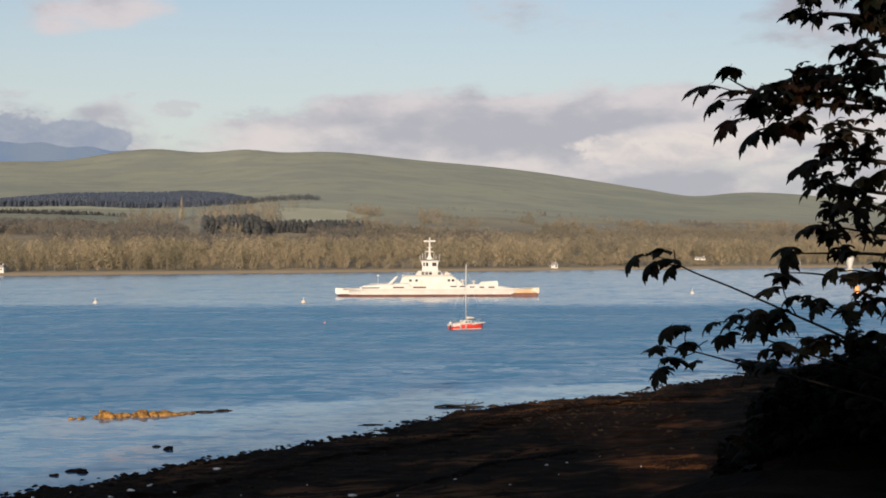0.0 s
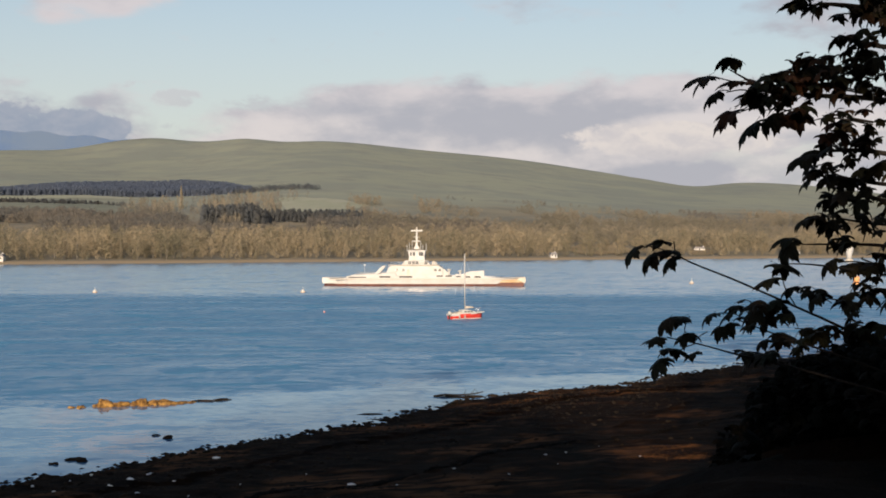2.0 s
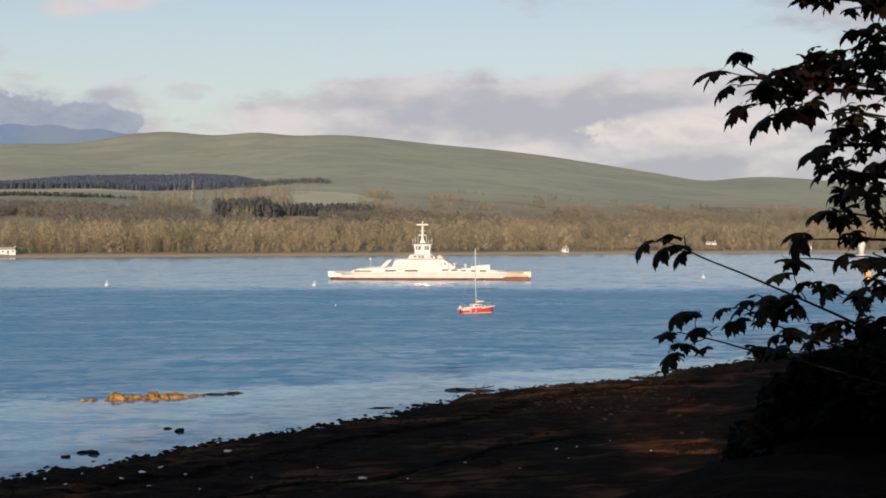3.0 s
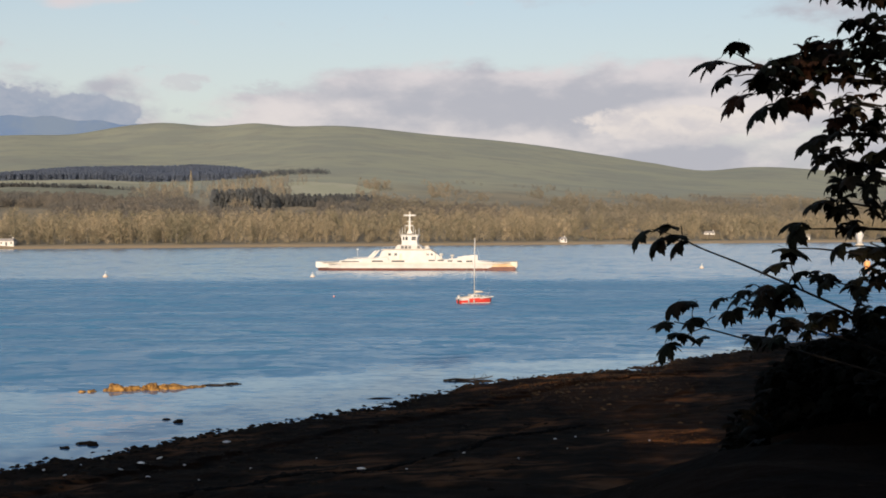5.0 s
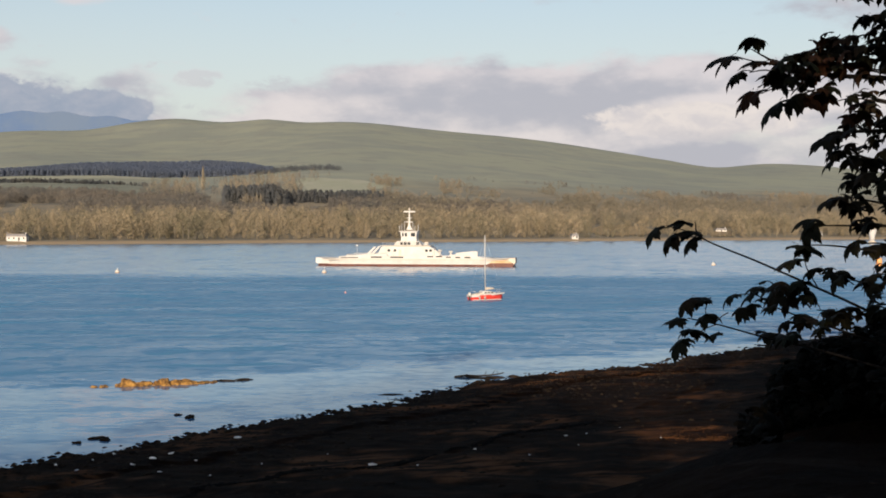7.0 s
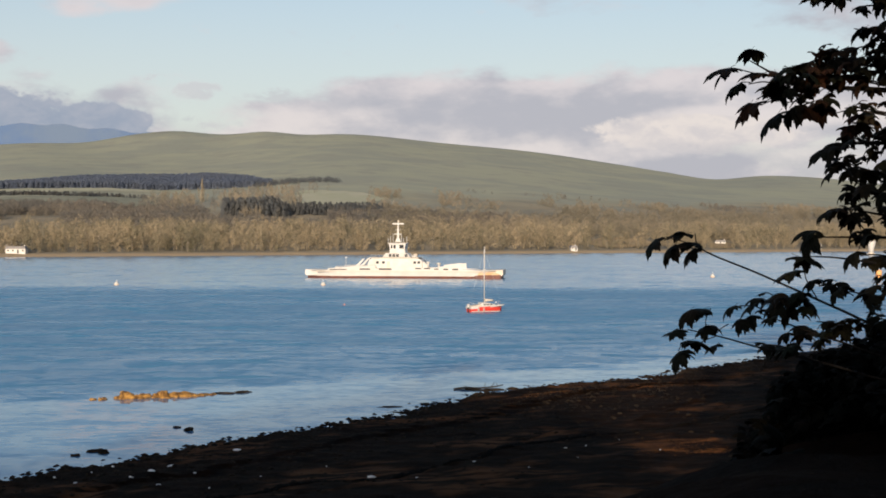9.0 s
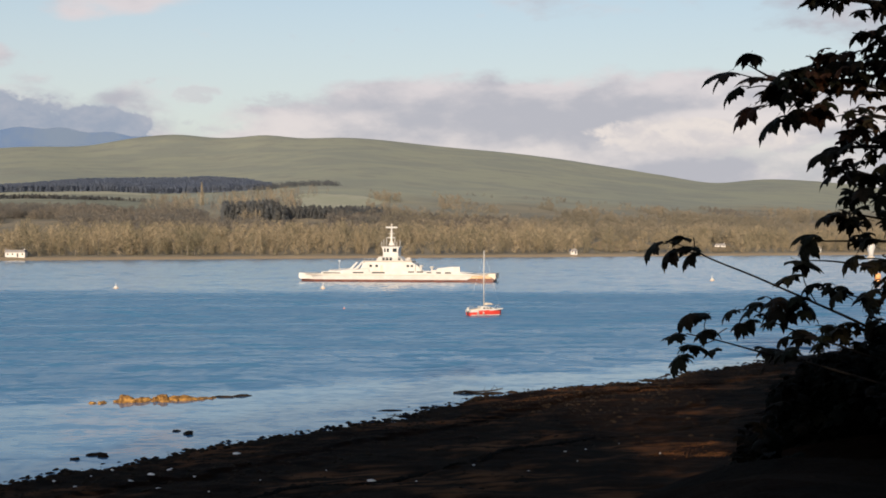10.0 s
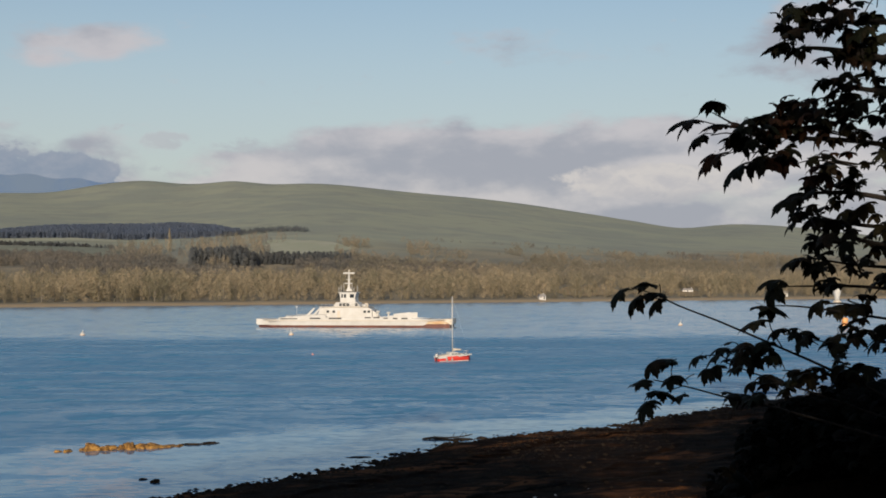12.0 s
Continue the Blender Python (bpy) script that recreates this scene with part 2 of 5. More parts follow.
# brown for chips that carry the glow of sun patches in their colour
SUN_BROWN = mottled("sun_patch_brown", (0.05, 0.021, 0.008), (0.165, 0.073, 0.029), 1.6, 0.95, depth=0.12, grain=5, spec=0.05)
BLACK_LUMP = mottled("black_lump", (0.002, 0.0016, 0.0012), (0.006, 0.0045, 0.003), 2.0, 0.9, spec=0.05)
# pale wood, whitened further so small pieces read as bright glints
PALE = mottled("bleached_wood_and_glints", (0.80, 0.77, 0.72), (0.88, 0.86, 0.82), 4.0, 0.8, depth=0.01)
WHITE = mottled("white_ship_paint", (0.54, 0.535, 0.515), (0.475, 0.465, 0.435), 0.5, 0.45, depth=0.0)
CREAM = mottled("cream_paint", (0.58, 0.52, 0.43), (0.50, 0.44, 0.36), 0.8, 0.5)
BOOT = mottled("dark_red_antifouling", (0.085, 0.032, 0.024), (0.15, 0.050, 0.032), 0.4, 0.6)
RUST = mottled("rusty_orange_steel", (0.46, 0.24, 0.10), (0.56, 0.44, 0.28), 0.35, 0.7)
DECK = mottled("grey_deck", (0.20, 0.20, 0.20), (0.28, 0.27, 0.25), 0.7, 0.8)
RED = mottled("red_gelcoat", (0.60, 0.035, 0.025), (0.66, 0.06, 0.04), 1.2, 0.35)
DARK = mottled("dark_rubber", (0.02, 0.02, 0.022), (0.035, 0.035, 0.035), 2.0, 0.7)
GLASS = mottled("dark_window_glass", (0.02, 0.025, 0.03), (0.03, 0.035, 0.04), 1.0, 0.12, spec=0.6)
METAL = mottled("aluminium_spar", (0.70, 0.70, 0.70), (0.62, 0.62, 0.63), 2.0, 0.35, 0.6)
ORANGE = mottled("orange_buoy_paint", (0.78, 0.40, 0.16), (0.70, 0.33, 0.12), 2.0, 0.5)
PALE_ORANGE = mottled("faded_orange_paint", (0.72, 0.48, 0.27), (0.64, 0.40, 0.22), 2.0, 0.5)
PINK = mottled("faded_pink_plastic", (0.62, 0.30, 0.28), (0.56, 0.24, 0.22), 2.0, 0.5)
SLATE = mottled("roof_slate", (0.16, 0.16, 0.17), (0.22, 0.21, 0.21), 0.6, 0.7)

# ---- building blocks ----


def part(name, bm, mat, parent=None, label=""):
    """Links a bmesh as one mesh object under a thing or a part."""
    me = bpy.data.meshes.new(name)
    bm.to_mesh(me)
    bm.free()
    me.materials.append(mat)
    ob = new(name, me)
    if parent is not None:
        ob.parent = parent
    return tagged(ob, label)


def mesh_object(name, verts, faces, mat, parent=None, smooth=False):
    """One mesh object from arrays of corners and of triangles or quads."""
    me = bpy.data.meshes.new(name)
    verts, faces = np.asarray(verts, np.float32), np.asarray(faces, np.int32)
    m, w = faces.shape
    me.vertices.add(len(verts))
    me.vertices.foreach_set("co", verts.ravel())
    me.loops.add(m * w)
    me.loops.foreach_set("vertex_index", faces.ravel())
    me.polygons.add(m)
    me.polygons.foreach_set("loop_start", np.arange(0, m * w, w, dtype=np.int32))
    me.polygons.foreach_set("use_smooth", np.full(m, smooth))
    me.update(calc_edges=True)
    me.materials.append(mat)
    ob = new(name, me)
    if parent is not None:
        ob.parent = parent
    return ob


def sheet(name, us, vs, at, mat):
    """A grid mesh: at(U, V) gives x, y, z arrays."""
    u, v = np.meshgrid(us, vs, indexing="ij")
    x, y, z = at(u, v)
    n, m = u.shape
    i = np.arange(n * m).reshape(n, m)
    quads = np.stack([i[:-1, :-1], i[1:, :-1], i[1:, 1:], i[:-1, 1:]], -1).reshape(-1, 4)
    return mesh_object(name, np.stack([x, y, z], -1).reshape(-1, 3), quads, mat, smooth=True)


def thing(name, label, category, at=(0, 0, 0), turn=0.0, group=""):
    ob = new(name)
    ob.matrix_basis = pose(*at, 0, 0, turn)
    return tagged(ob, label, category, group)


def box(x0, x1, y0, y1, z0, z1, bevel=0.03, bm=None):
    bm = bm or bmesh.new()
    made = bmesh.ops.create_cube(bm, size=1.0)["verts"]
    for v in made:
        v.co = Vector(((x0 + x1) / 2 + v.co.x * (x1 - x0), (y0 + y1) / 2 + v.co.y * (y1 - y0), (z0 + z1) / 2 + v.co.z * (z1 - z0)))
    if bevel:
        edges = {e for v in made for e in v.link_edges}
        bmesh.ops.bevel(bm, geom=list(edges), offset=bevel, segments=2, affect="EDGES", profile=0.6)
    return bm


def prism(profile, y0, y1, bevel=0.04):
    """A side profile of (x, z) points carried from y0 to y1."""
    bm = bmesh.new()
    face = bm.faces.new([bm.verts.new((x, y0, z)) for x, z in profile])
    made = bmesh.ops.extrude_face_region(bm, geom=[face])["geom"]
    for v in made:
        if isinstance(v, bmesh.types.BMVert):
            v.co.y = y1
    bmesh.ops.recalc_face_normals(bm, faces=bm.faces[:])
    if bevel:
        bmesh.ops.bevel(bm, geom=bm.edges[:], offset=bevel, segments=2, affect="EDGES", profile=0.6)
    return bm


def rod(points, r0, r1=None, sides=8, bm=None):
    """A tapered round bar along points."""
    bm = bm or bmesh.new()
    r1 = r0 if r1 is None else r1
    points = [Vector(p) for p in points]
    rings = []
    for i, p in enumerate(points):
        way = (points[min(i + 1, len(points) - 1)] - points[max(i - 1, 0)]).normalized()
        q = way.to_track_quat("Z", "Y")
        r = r0 + (r1 - r0) * i / (len(points) - 1)
        rings.append([bm.verts.new(p + q @ Vector((r * math.cos(a), r * math.sin(a), 0)))
                      for a in (2 * math.pi * j / sides for j in range(sides))])
    for a, b in zip(rings, rings[1:]):
        for j in range(sides):
            f = bm.faces.new((a[j], a[(j + 1) % sides], b[(j + 1) % sides], b[j]))
            f.smooth = True
    bm.faces.new(rings[0][::-1])
    bm.faces.new(rings[-1])
    return bm


def lathe(profile, sides=16, bm=None):
    """A turned body from (radius, height) points."""
    bm = bm or bmesh.new()
    rings = [[bm.verts.new((r * math.cos(2 * math.pi * j / sides), r * math.sin(2 * math.pi * j / sides), z)) for j in range(sides)]
             for r, z in profile]
    for a, b in zip(rings, rings[1:]):
        for j in range(sides):
            f = bm.faces.new((a[j], a[(j + 1) % sides], b[(j + 1) % sides], b[j]))
            f.smooth = True
    bm.faces.new(rings[0][::-1])
    bm.faces.new(rings[-1])
    return bm


def boulder(size, seed, rough=0.35, cuts=2):
    """A worn stone, half sunk."""
    bm = bmesh.new()
    bmesh.ops.create_icosphere(bm, subdivisions=cuts, radius=1.0)
    for v in bm.verts:
        d = 1 + rough * noise.noise(v.co * 1.3 + Vector((seed * 3.7, seed, 0))) + 0.4 * rough * noise.noise(v.co * 3.5 + Vector((seed, 0, seed * 2)))
        v.co = Vector((v.co.x * size[0], v.co.y * size[1], v.co.z * size[2])) * d
    for f in bm.faces:
        f.smooth = cuts > 2
    return bm


def limb_path(points, steps=6):
    """A smooth line through points."""
    p = [Vector(q) for q in points]
    p = [p[0] * 2 - p[1]] + p + [p[-1] * 2 - p[-2]]
    out = []
    for i in range(1, len(p) - 2):
        for j in range(steps):
            t = j / steps
            out.append(0.5 * ((2 * p[i]) + (p[i + 1] - p[i - 1]) * t + (2 * p[i - 1] - 5 * p[i] + 4 * p[i + 1] - p[i + 2]) * t * t
                              + (3 * p[i] - p[i - 1] - 3 * p[i + 1] + p[i + 2]) * t ** 3))
    return out + [p[-2]]


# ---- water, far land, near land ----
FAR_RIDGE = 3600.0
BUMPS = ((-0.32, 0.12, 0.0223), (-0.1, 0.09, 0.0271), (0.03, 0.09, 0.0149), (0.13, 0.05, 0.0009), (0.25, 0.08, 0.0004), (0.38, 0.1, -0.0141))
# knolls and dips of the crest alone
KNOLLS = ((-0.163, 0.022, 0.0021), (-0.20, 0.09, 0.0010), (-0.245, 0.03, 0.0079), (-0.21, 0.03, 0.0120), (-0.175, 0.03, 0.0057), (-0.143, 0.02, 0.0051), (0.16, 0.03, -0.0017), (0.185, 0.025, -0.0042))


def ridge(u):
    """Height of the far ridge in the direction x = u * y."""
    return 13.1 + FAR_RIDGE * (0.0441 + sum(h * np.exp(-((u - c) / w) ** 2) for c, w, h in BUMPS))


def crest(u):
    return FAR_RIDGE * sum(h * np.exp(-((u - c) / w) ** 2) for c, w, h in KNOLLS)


def far_shore(u):
    return 888.0 / (1 - 0.53 * np.clip(u, -1.5, 1.2))


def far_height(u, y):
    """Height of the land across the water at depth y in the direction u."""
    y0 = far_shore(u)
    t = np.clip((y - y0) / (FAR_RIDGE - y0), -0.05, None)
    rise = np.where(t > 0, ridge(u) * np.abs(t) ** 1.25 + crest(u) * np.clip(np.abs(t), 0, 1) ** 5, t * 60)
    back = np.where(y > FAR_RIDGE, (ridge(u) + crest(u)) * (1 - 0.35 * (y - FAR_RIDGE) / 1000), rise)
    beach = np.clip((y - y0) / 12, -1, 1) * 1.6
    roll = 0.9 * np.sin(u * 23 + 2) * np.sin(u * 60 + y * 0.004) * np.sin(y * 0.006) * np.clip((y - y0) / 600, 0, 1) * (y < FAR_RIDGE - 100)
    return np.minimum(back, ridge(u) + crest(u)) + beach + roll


def far_point(u, y):
    return u * y, y + 0 * u, far_height(u, y)


depths = np.concatenate([np.linspace(0, 1, 12) ** 1.0 * 40 - 14, np.geomspace(30, 3700, 90)])


def far_grid(u, v):
    y = np.minimum(far_shore(u) + v, 4700 - 40 * (3700 - v) / 3700)
    return far_point(u, y)


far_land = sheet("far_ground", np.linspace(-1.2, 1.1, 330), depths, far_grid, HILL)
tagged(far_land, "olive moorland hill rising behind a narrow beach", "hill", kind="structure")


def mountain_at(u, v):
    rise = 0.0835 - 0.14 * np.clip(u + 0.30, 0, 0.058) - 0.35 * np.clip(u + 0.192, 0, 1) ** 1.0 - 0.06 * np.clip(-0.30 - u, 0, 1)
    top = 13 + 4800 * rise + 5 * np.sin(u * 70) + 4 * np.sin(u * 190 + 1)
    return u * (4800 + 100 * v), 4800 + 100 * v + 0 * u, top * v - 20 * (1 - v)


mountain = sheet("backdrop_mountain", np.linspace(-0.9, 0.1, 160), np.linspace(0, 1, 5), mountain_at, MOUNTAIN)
tagged(mountain, "distant mountain ridge in painted haze blue behind the moor", "mountain", kind="structure")

PASTURE = mottled("pale_pasture", (0.43, 0.42, 0.31), (0.36, 0.37, 0.26), 0.02, 0.95, spec=0.1)
DULL_FIELD = mottled("dull_rushy_field", (0.20, 0.215, 0.165), (0.26, 0.265, 0.195), 0.02, 0.95, spec=0.1)


def line(*pairs):
    """A line across the slope: pairs of direction u and depth."""
    us, ds = zip(*pairs)
    return lambda u: np.interp(u, us, ds)


def pasture(u0, u1, front, back, mat, label):
    """A field on the far slope between two lines, with worn edges and tapering ends."""
    def at(u, v):
        p = np.clip((u - u0) / (u1 - u0), 0, 1)
        narrow = np.clip(6 * p * (1 - p), 0.03, 1.0) ** 0.6
        wave = 5 * np.sin(u * 210) + 4 * np.sin(u * 430 + v * 2)
        mid, half = (front(u) + back(u)) / 2, (back(u) - front(u)) / 2
        x, y, z = far_point(u, mid + half * narrow * (2 * v - 1) + wave)
        return x, y, z + 0.5
    tagged(sheet("pasture", np.linspace(u0, u1, 80), np.linspace(0, 1, 14), at, mat), label, "field", kind="structure")


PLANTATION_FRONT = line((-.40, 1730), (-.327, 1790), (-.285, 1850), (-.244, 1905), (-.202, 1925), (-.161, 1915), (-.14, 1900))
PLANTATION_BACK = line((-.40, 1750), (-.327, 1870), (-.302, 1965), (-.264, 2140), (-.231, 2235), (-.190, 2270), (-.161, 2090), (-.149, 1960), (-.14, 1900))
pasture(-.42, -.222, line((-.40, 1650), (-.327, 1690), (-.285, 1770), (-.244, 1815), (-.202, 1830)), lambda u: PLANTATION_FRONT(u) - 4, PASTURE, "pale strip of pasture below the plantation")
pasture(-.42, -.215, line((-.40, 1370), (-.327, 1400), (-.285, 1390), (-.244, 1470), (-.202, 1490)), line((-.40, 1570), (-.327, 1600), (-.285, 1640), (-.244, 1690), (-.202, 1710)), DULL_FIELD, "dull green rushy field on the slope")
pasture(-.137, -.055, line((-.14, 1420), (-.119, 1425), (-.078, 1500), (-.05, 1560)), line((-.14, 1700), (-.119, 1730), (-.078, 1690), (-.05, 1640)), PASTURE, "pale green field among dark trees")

OCHRE = mottled("ochre_bank", (0.40, 0.30, 0.165), (0.31, 0.235, 0.14), 0.05, 0.95, depth=1.0, spec=0.1)
pasture(.091, .140, line((.09, 985), (.14, 1010)), line((.09, 1120), (.115, 1165), (.14, 1130)), OCHRE, "rough ochre bank above the far beach")
pasture(.180, .198, line((.18, 1010), (.2, 1020)), line((.18, 1120), (.2, 1130)), OCHRE, "rough ochre clearing round a cottage")

lake = sheet("water", np.linspace(-3000, 3000, 41), np.linspace(-600, 5000, 41), lambda u, v: (u, v, 0 * u), WATER)
tagged(lake, "wind-rippled blue lake water with calm bands", "water", kind="structure")

SHORE = Vector((-23.5, 72.5))


def inland(x, y):
    """Distance from the near waterline, and along it."""
    s = (x - SHORE.x) * 0.61 + (y - SHORE.y) * 0.79
    n = (x - SHORE.x) * 0.79 - (y - SHORE.y) * 0.61
    n = n + 1.3 * np.exp(-((s - 27) / 19.0) ** 2) + 3.8 * np.exp(-((s - 48) / 10.0) ** 2) + 0.35 * np.sin(s * 0.9) * np.sin(s * .37) + 0.3 * np.sin(s * 2.3 + np.sin(s * .8)) + 0.22 * np.sin(s * 5.1 + 2 * np.sin(s * 1.3)) + 0.3 * np.sin(s * 0.33 + 2)
    return n, s


def near_height(x, y):
    n, s = inland(x, y)
    beach = np.where(n > 0, 0.07 * n, 0.05 * n)
    b = np.clip((n - 45) / 15, 0, 1)
    lumps = 0.10 * np.sin(x * 0.8 + 1.3 * np.sin(y * 0.31)) * np.sin(y * 0.7 + 0.8 * np.sin(x * 0.47)) + 0.05 * np.sin(x * 2.1 + y * 1.3) * np.sin(y * 1.9 - x * 0.7)
    return np.minimum(beach, 2.6) + 8.8 * b * b * (3 - 2 * b) ** 1.0 + lumps * 0.9 * np.clip(n / 4 + 0.4, 0.2, 1) + np.clip(n - 59, 0, 200) * 0.03 + 0.16 * np.tanh((n - 20.5 - 0.8 * np.sin(s * 0.21)) / 0.35) * (n > 8)


def near_grid(s, n):
    x = SHORE.x + 0.61 * s + 0.79 * n
    y = SHORE.y + 0.79 * s - 0.61 * n
    z = near_height(x, y)
    return x, y, z


along = np.concatenate([np.linspace(-1500, -72, 20), np.linspace(-70, 120, 520), np.linspace(122, 1500, 20)])
across = np.concatenate([np.linspace(-60, -9, 8), np.linspace(-8, 66, 190), np.linspace(68, 1400, 20)])
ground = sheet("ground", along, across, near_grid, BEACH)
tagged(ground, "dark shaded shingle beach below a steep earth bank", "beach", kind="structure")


def on_near(x, y):
    return float(near_height(np.array(x), np.array(y)))


# ---- trees across the water ----
rng = np.random.default_rng(7)


def crown_cloud(count, seed, size, flat=1.0, base=0.12):
    """Leaf sprays as loose triangles in an uneven crown of unit height."""
    r = np.random.default_rng(seed)
    lobes = np.stack([r.uniform(-.24, .24, 9), r.uniform(-.24, .24, 9), np.linspace(base + .12, .84, 9)], -1)
    sizes = r.uniform(.13, .26, 9) * np.linspace(1.15, .8, 9)
    pick = r.integers(0, 9, count)
    d = r.normal(size=(count, 3))
    d /= np.linalg.norm(d, axis=1)[:, None]
    c = lobes[pick] + d * (sizes[pick] * r.uniform(.6, 1.05, count))[:, None]
    c[:, 2] = np.clip(c[:, 2], base, 1.0)
    c[:, :2] *= flat
    a, b = r.normal(size=(count, 3)), r.normal(size=(count, 3))
    a -= d * (a * d).sum(1)[:, None] * 0.92
    b -= d * (b * d).sum(1)[:, None] * 0.92
    a, b = (v / np.linalg.norm(v, axis=1)[:, None] * size for v in (a, b))
    return np.stack([c + a, c + b, c - (a + b) * 0.8], 1)


def cone_cloud(count, seed, size):
    r = np.random.default_rng(seed)
    h = r.uniform(0.04, 1.0, count) ** 1.15
    w = 0.19 * (1 - h) ** 0.8 + 0.01
    a = r.uniform(0, 2 * math.pi, count)
    c = np.stack([w * np.cos(a), w * np.sin(a), h], -1)
    out = np.stack([np.cos(a), np.sin(a), -0.5 + 0 * a], -1)
    t = np.stack([-np.sin(a), np.cos(a), 0 * a], -1)
    return np.stack([c + out * size, c + t * size - out * size * .4, c - t * size - out * size * .4 + [0, 0, size]], 1)


def forest(name, places, clouds, label, mat, category="woodland"):
    """A far wood as one object: places are rows of x, y, z, height, spread."""
    tris = []
    for i, (x, y, z, h, w) in enumerate(places):
        c = clouds[i % len(clouds)]
        a = rng.uniform(0, 6.28)
        q = c.copy()
        q[..., 0], q[..., 1] = (c[..., 0] * math.cos(a) - c[..., 1] * math.sin(a)) * w, (c[..., 0] * math.sin(a) + c[..., 1] * math.cos(a)) * w
        q[..., 2] *= h
        tris.append(q + [x, y, z])
    v = np.concatenate(tris).reshape(-1, 3)
    ob = mesh_object(name, v, np.arange(len(v)).reshape(-1, 3), mat)
    return tagged(ob, label, category, kind="stuff")


def scatter(count, u0, u1, y0, y1, h0, h1, spread, keep=None, from_shore=False):
    rows = []
    while len(rows) < count:
        u, y = rng.uniform(u0, u1), rng.uniform(y0, y1)
        if from_shore:
            y = float(far_shore(u)) + y
        if keep is None or keep(u, y):
            h = rng.uniform(h0, h1)
            rows.append((u * y, y, float(far_height(np.array(u), np.array(y))) - 0.4, h, h * spread))
    return rows


broad = [crown_cloud(200, i, 0.044, 1.0, 0.03) for i in range(8)]
dense = [crown_cloud(460, i + 20, 0.029, 1.0, 0.02) for i in range(8)]
pines = [cone_cloud(90, i, 0.06) for i in range(5)]
far_pines = [cone_cloud(56, i + 9, 0.085) for i in range(5)]
clumps = lambda u, y: noise.noise(Vector((u * 14, y * 0.006, 0)))
depth_in = lambda u, y: y - float(far_shore(u))
thick = lambda u, y: clumps(u, y) + 0.5 * noise.noise(Vector((u * 40, y * 0.02, 3))) > -0.12 + 0.7 * max(0.0, depth_in(u, y) / 880 - 0.5) - 0.45 * (depth_in(u, y) < 450)
patch = lambda u, y: clumps(u, y) > -0.12
open_bank = lambda u, y: not ((.093 < u < .137 and 20 < depth_in(u, y) < 205 and noise.noise(Vector((u * 90, y * .03, 8))) < .22) or (.181 < u < .197 and depth_in(u, y) < 145))
inside = lambda front, back: (lambda u, y: front(u) < y < back(u))
forest("shore_woodland", scatter(1500, -.5, .5, 34, 190, 8, 19, 0.85, open_bank, True), dense, "dense brown-gold autumn woodland along the far shore", BROAD)
forest("brown_woodland", scatter(3600, -.07, .5, 180, 900, 6, 13, 1.15, lambda u, y: thick(u, y) and open_bank(u, y), True), broad, "leafless brown birch wood on the lower slope", SCRUB)
forest("hedgerow_woodland", scatter(1000, -.5, -.05, 180, 420, 7, 12, 1.2, patch, True), broad, "mixed dull brown trees between the fields", DULL)
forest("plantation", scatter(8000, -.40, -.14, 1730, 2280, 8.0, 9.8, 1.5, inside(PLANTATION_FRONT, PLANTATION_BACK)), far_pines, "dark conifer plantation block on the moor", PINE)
forest("plantation", [(x, y, z, h * min(1, .55 + 40 * max(0, -.130 - x / y)), w) for x, y, z, h, w in scatter(420, -.178, -.129, 1225, 1300, 12, 21, 1.0)], pines, "tall dark spruce stand beside a field", SPRUCE)
forest("plantation", scatter(420, -.128, -.06, 1290, 1370, 6, 10, 1.3), pines, "low dark spruce belt below a field", SPRUCE)
forest("hedge", scatter(420, -.42, -.215, 1625, 1685, 3, 5.5, 1.8, lambda u, y: abs(y - 1660 - 500 * (u + .3)) < 16), pines, "dark hedge of conifers below the pasture", SPRUCE)
forest("hedgerow_woodland", scatter(1500, -.42, -.19, 1170, 1400, 7, 12, 1.2, lambda u, y: clumps(u, y) > -0.45), broad, "dusky mauve-brown woodland below the fields", DULL)
forest("hedge", scatter(260, -.155, -.075, 1880, 1950, 4, 8, 1.2, lambda u, y: clumps(u * 3, y) > -.15), broad, "dark hedge line across the moor edge", SPRUCE)
forest("hedgerow_woodland", scatter(620, -.10, .03, 1180, 1330, 6, 11, 1.3), broad, "mauve-brown bare wood below the moor", DULL)
forest("field_trees", scatter(150, -.235, -.125, 1400, 1650, 8, 20, 0.62, lambda u, y: noise.noise(Vector((u * 60, y * .012, 5))) > -.1), broad, "tall pale trees at the top of the pasture", SCRUB)
forest("field_trees", scatter(140, -.240, -.120, 1390, 1560, 7, 15, 0.8, lambda u, y: noise.noise(Vector((u * 50, y * .012, 1))) > -.15), broad, "dull brown trees round the pasture", DULL)
forest("field_trees", scatter(60, -.185, -.10, 1640, 1780, 8, 15, 0.5), broad, "dull trees along the moor edge", DULL)
forest("birches", scatter(26, -.168, -.150, 1195, 1222, 12, 17, 0.32), broad, "slender pale birches before dark spruces", SCRUB)
forest("hedge", scatter(260, .0, .45, 1500, 2000, 4, 7, 1.5, lambda u, y: abs(clumps(u * .6, y * .7)) < .05), broad, "loose scrub lines on the upper slope", DULL)


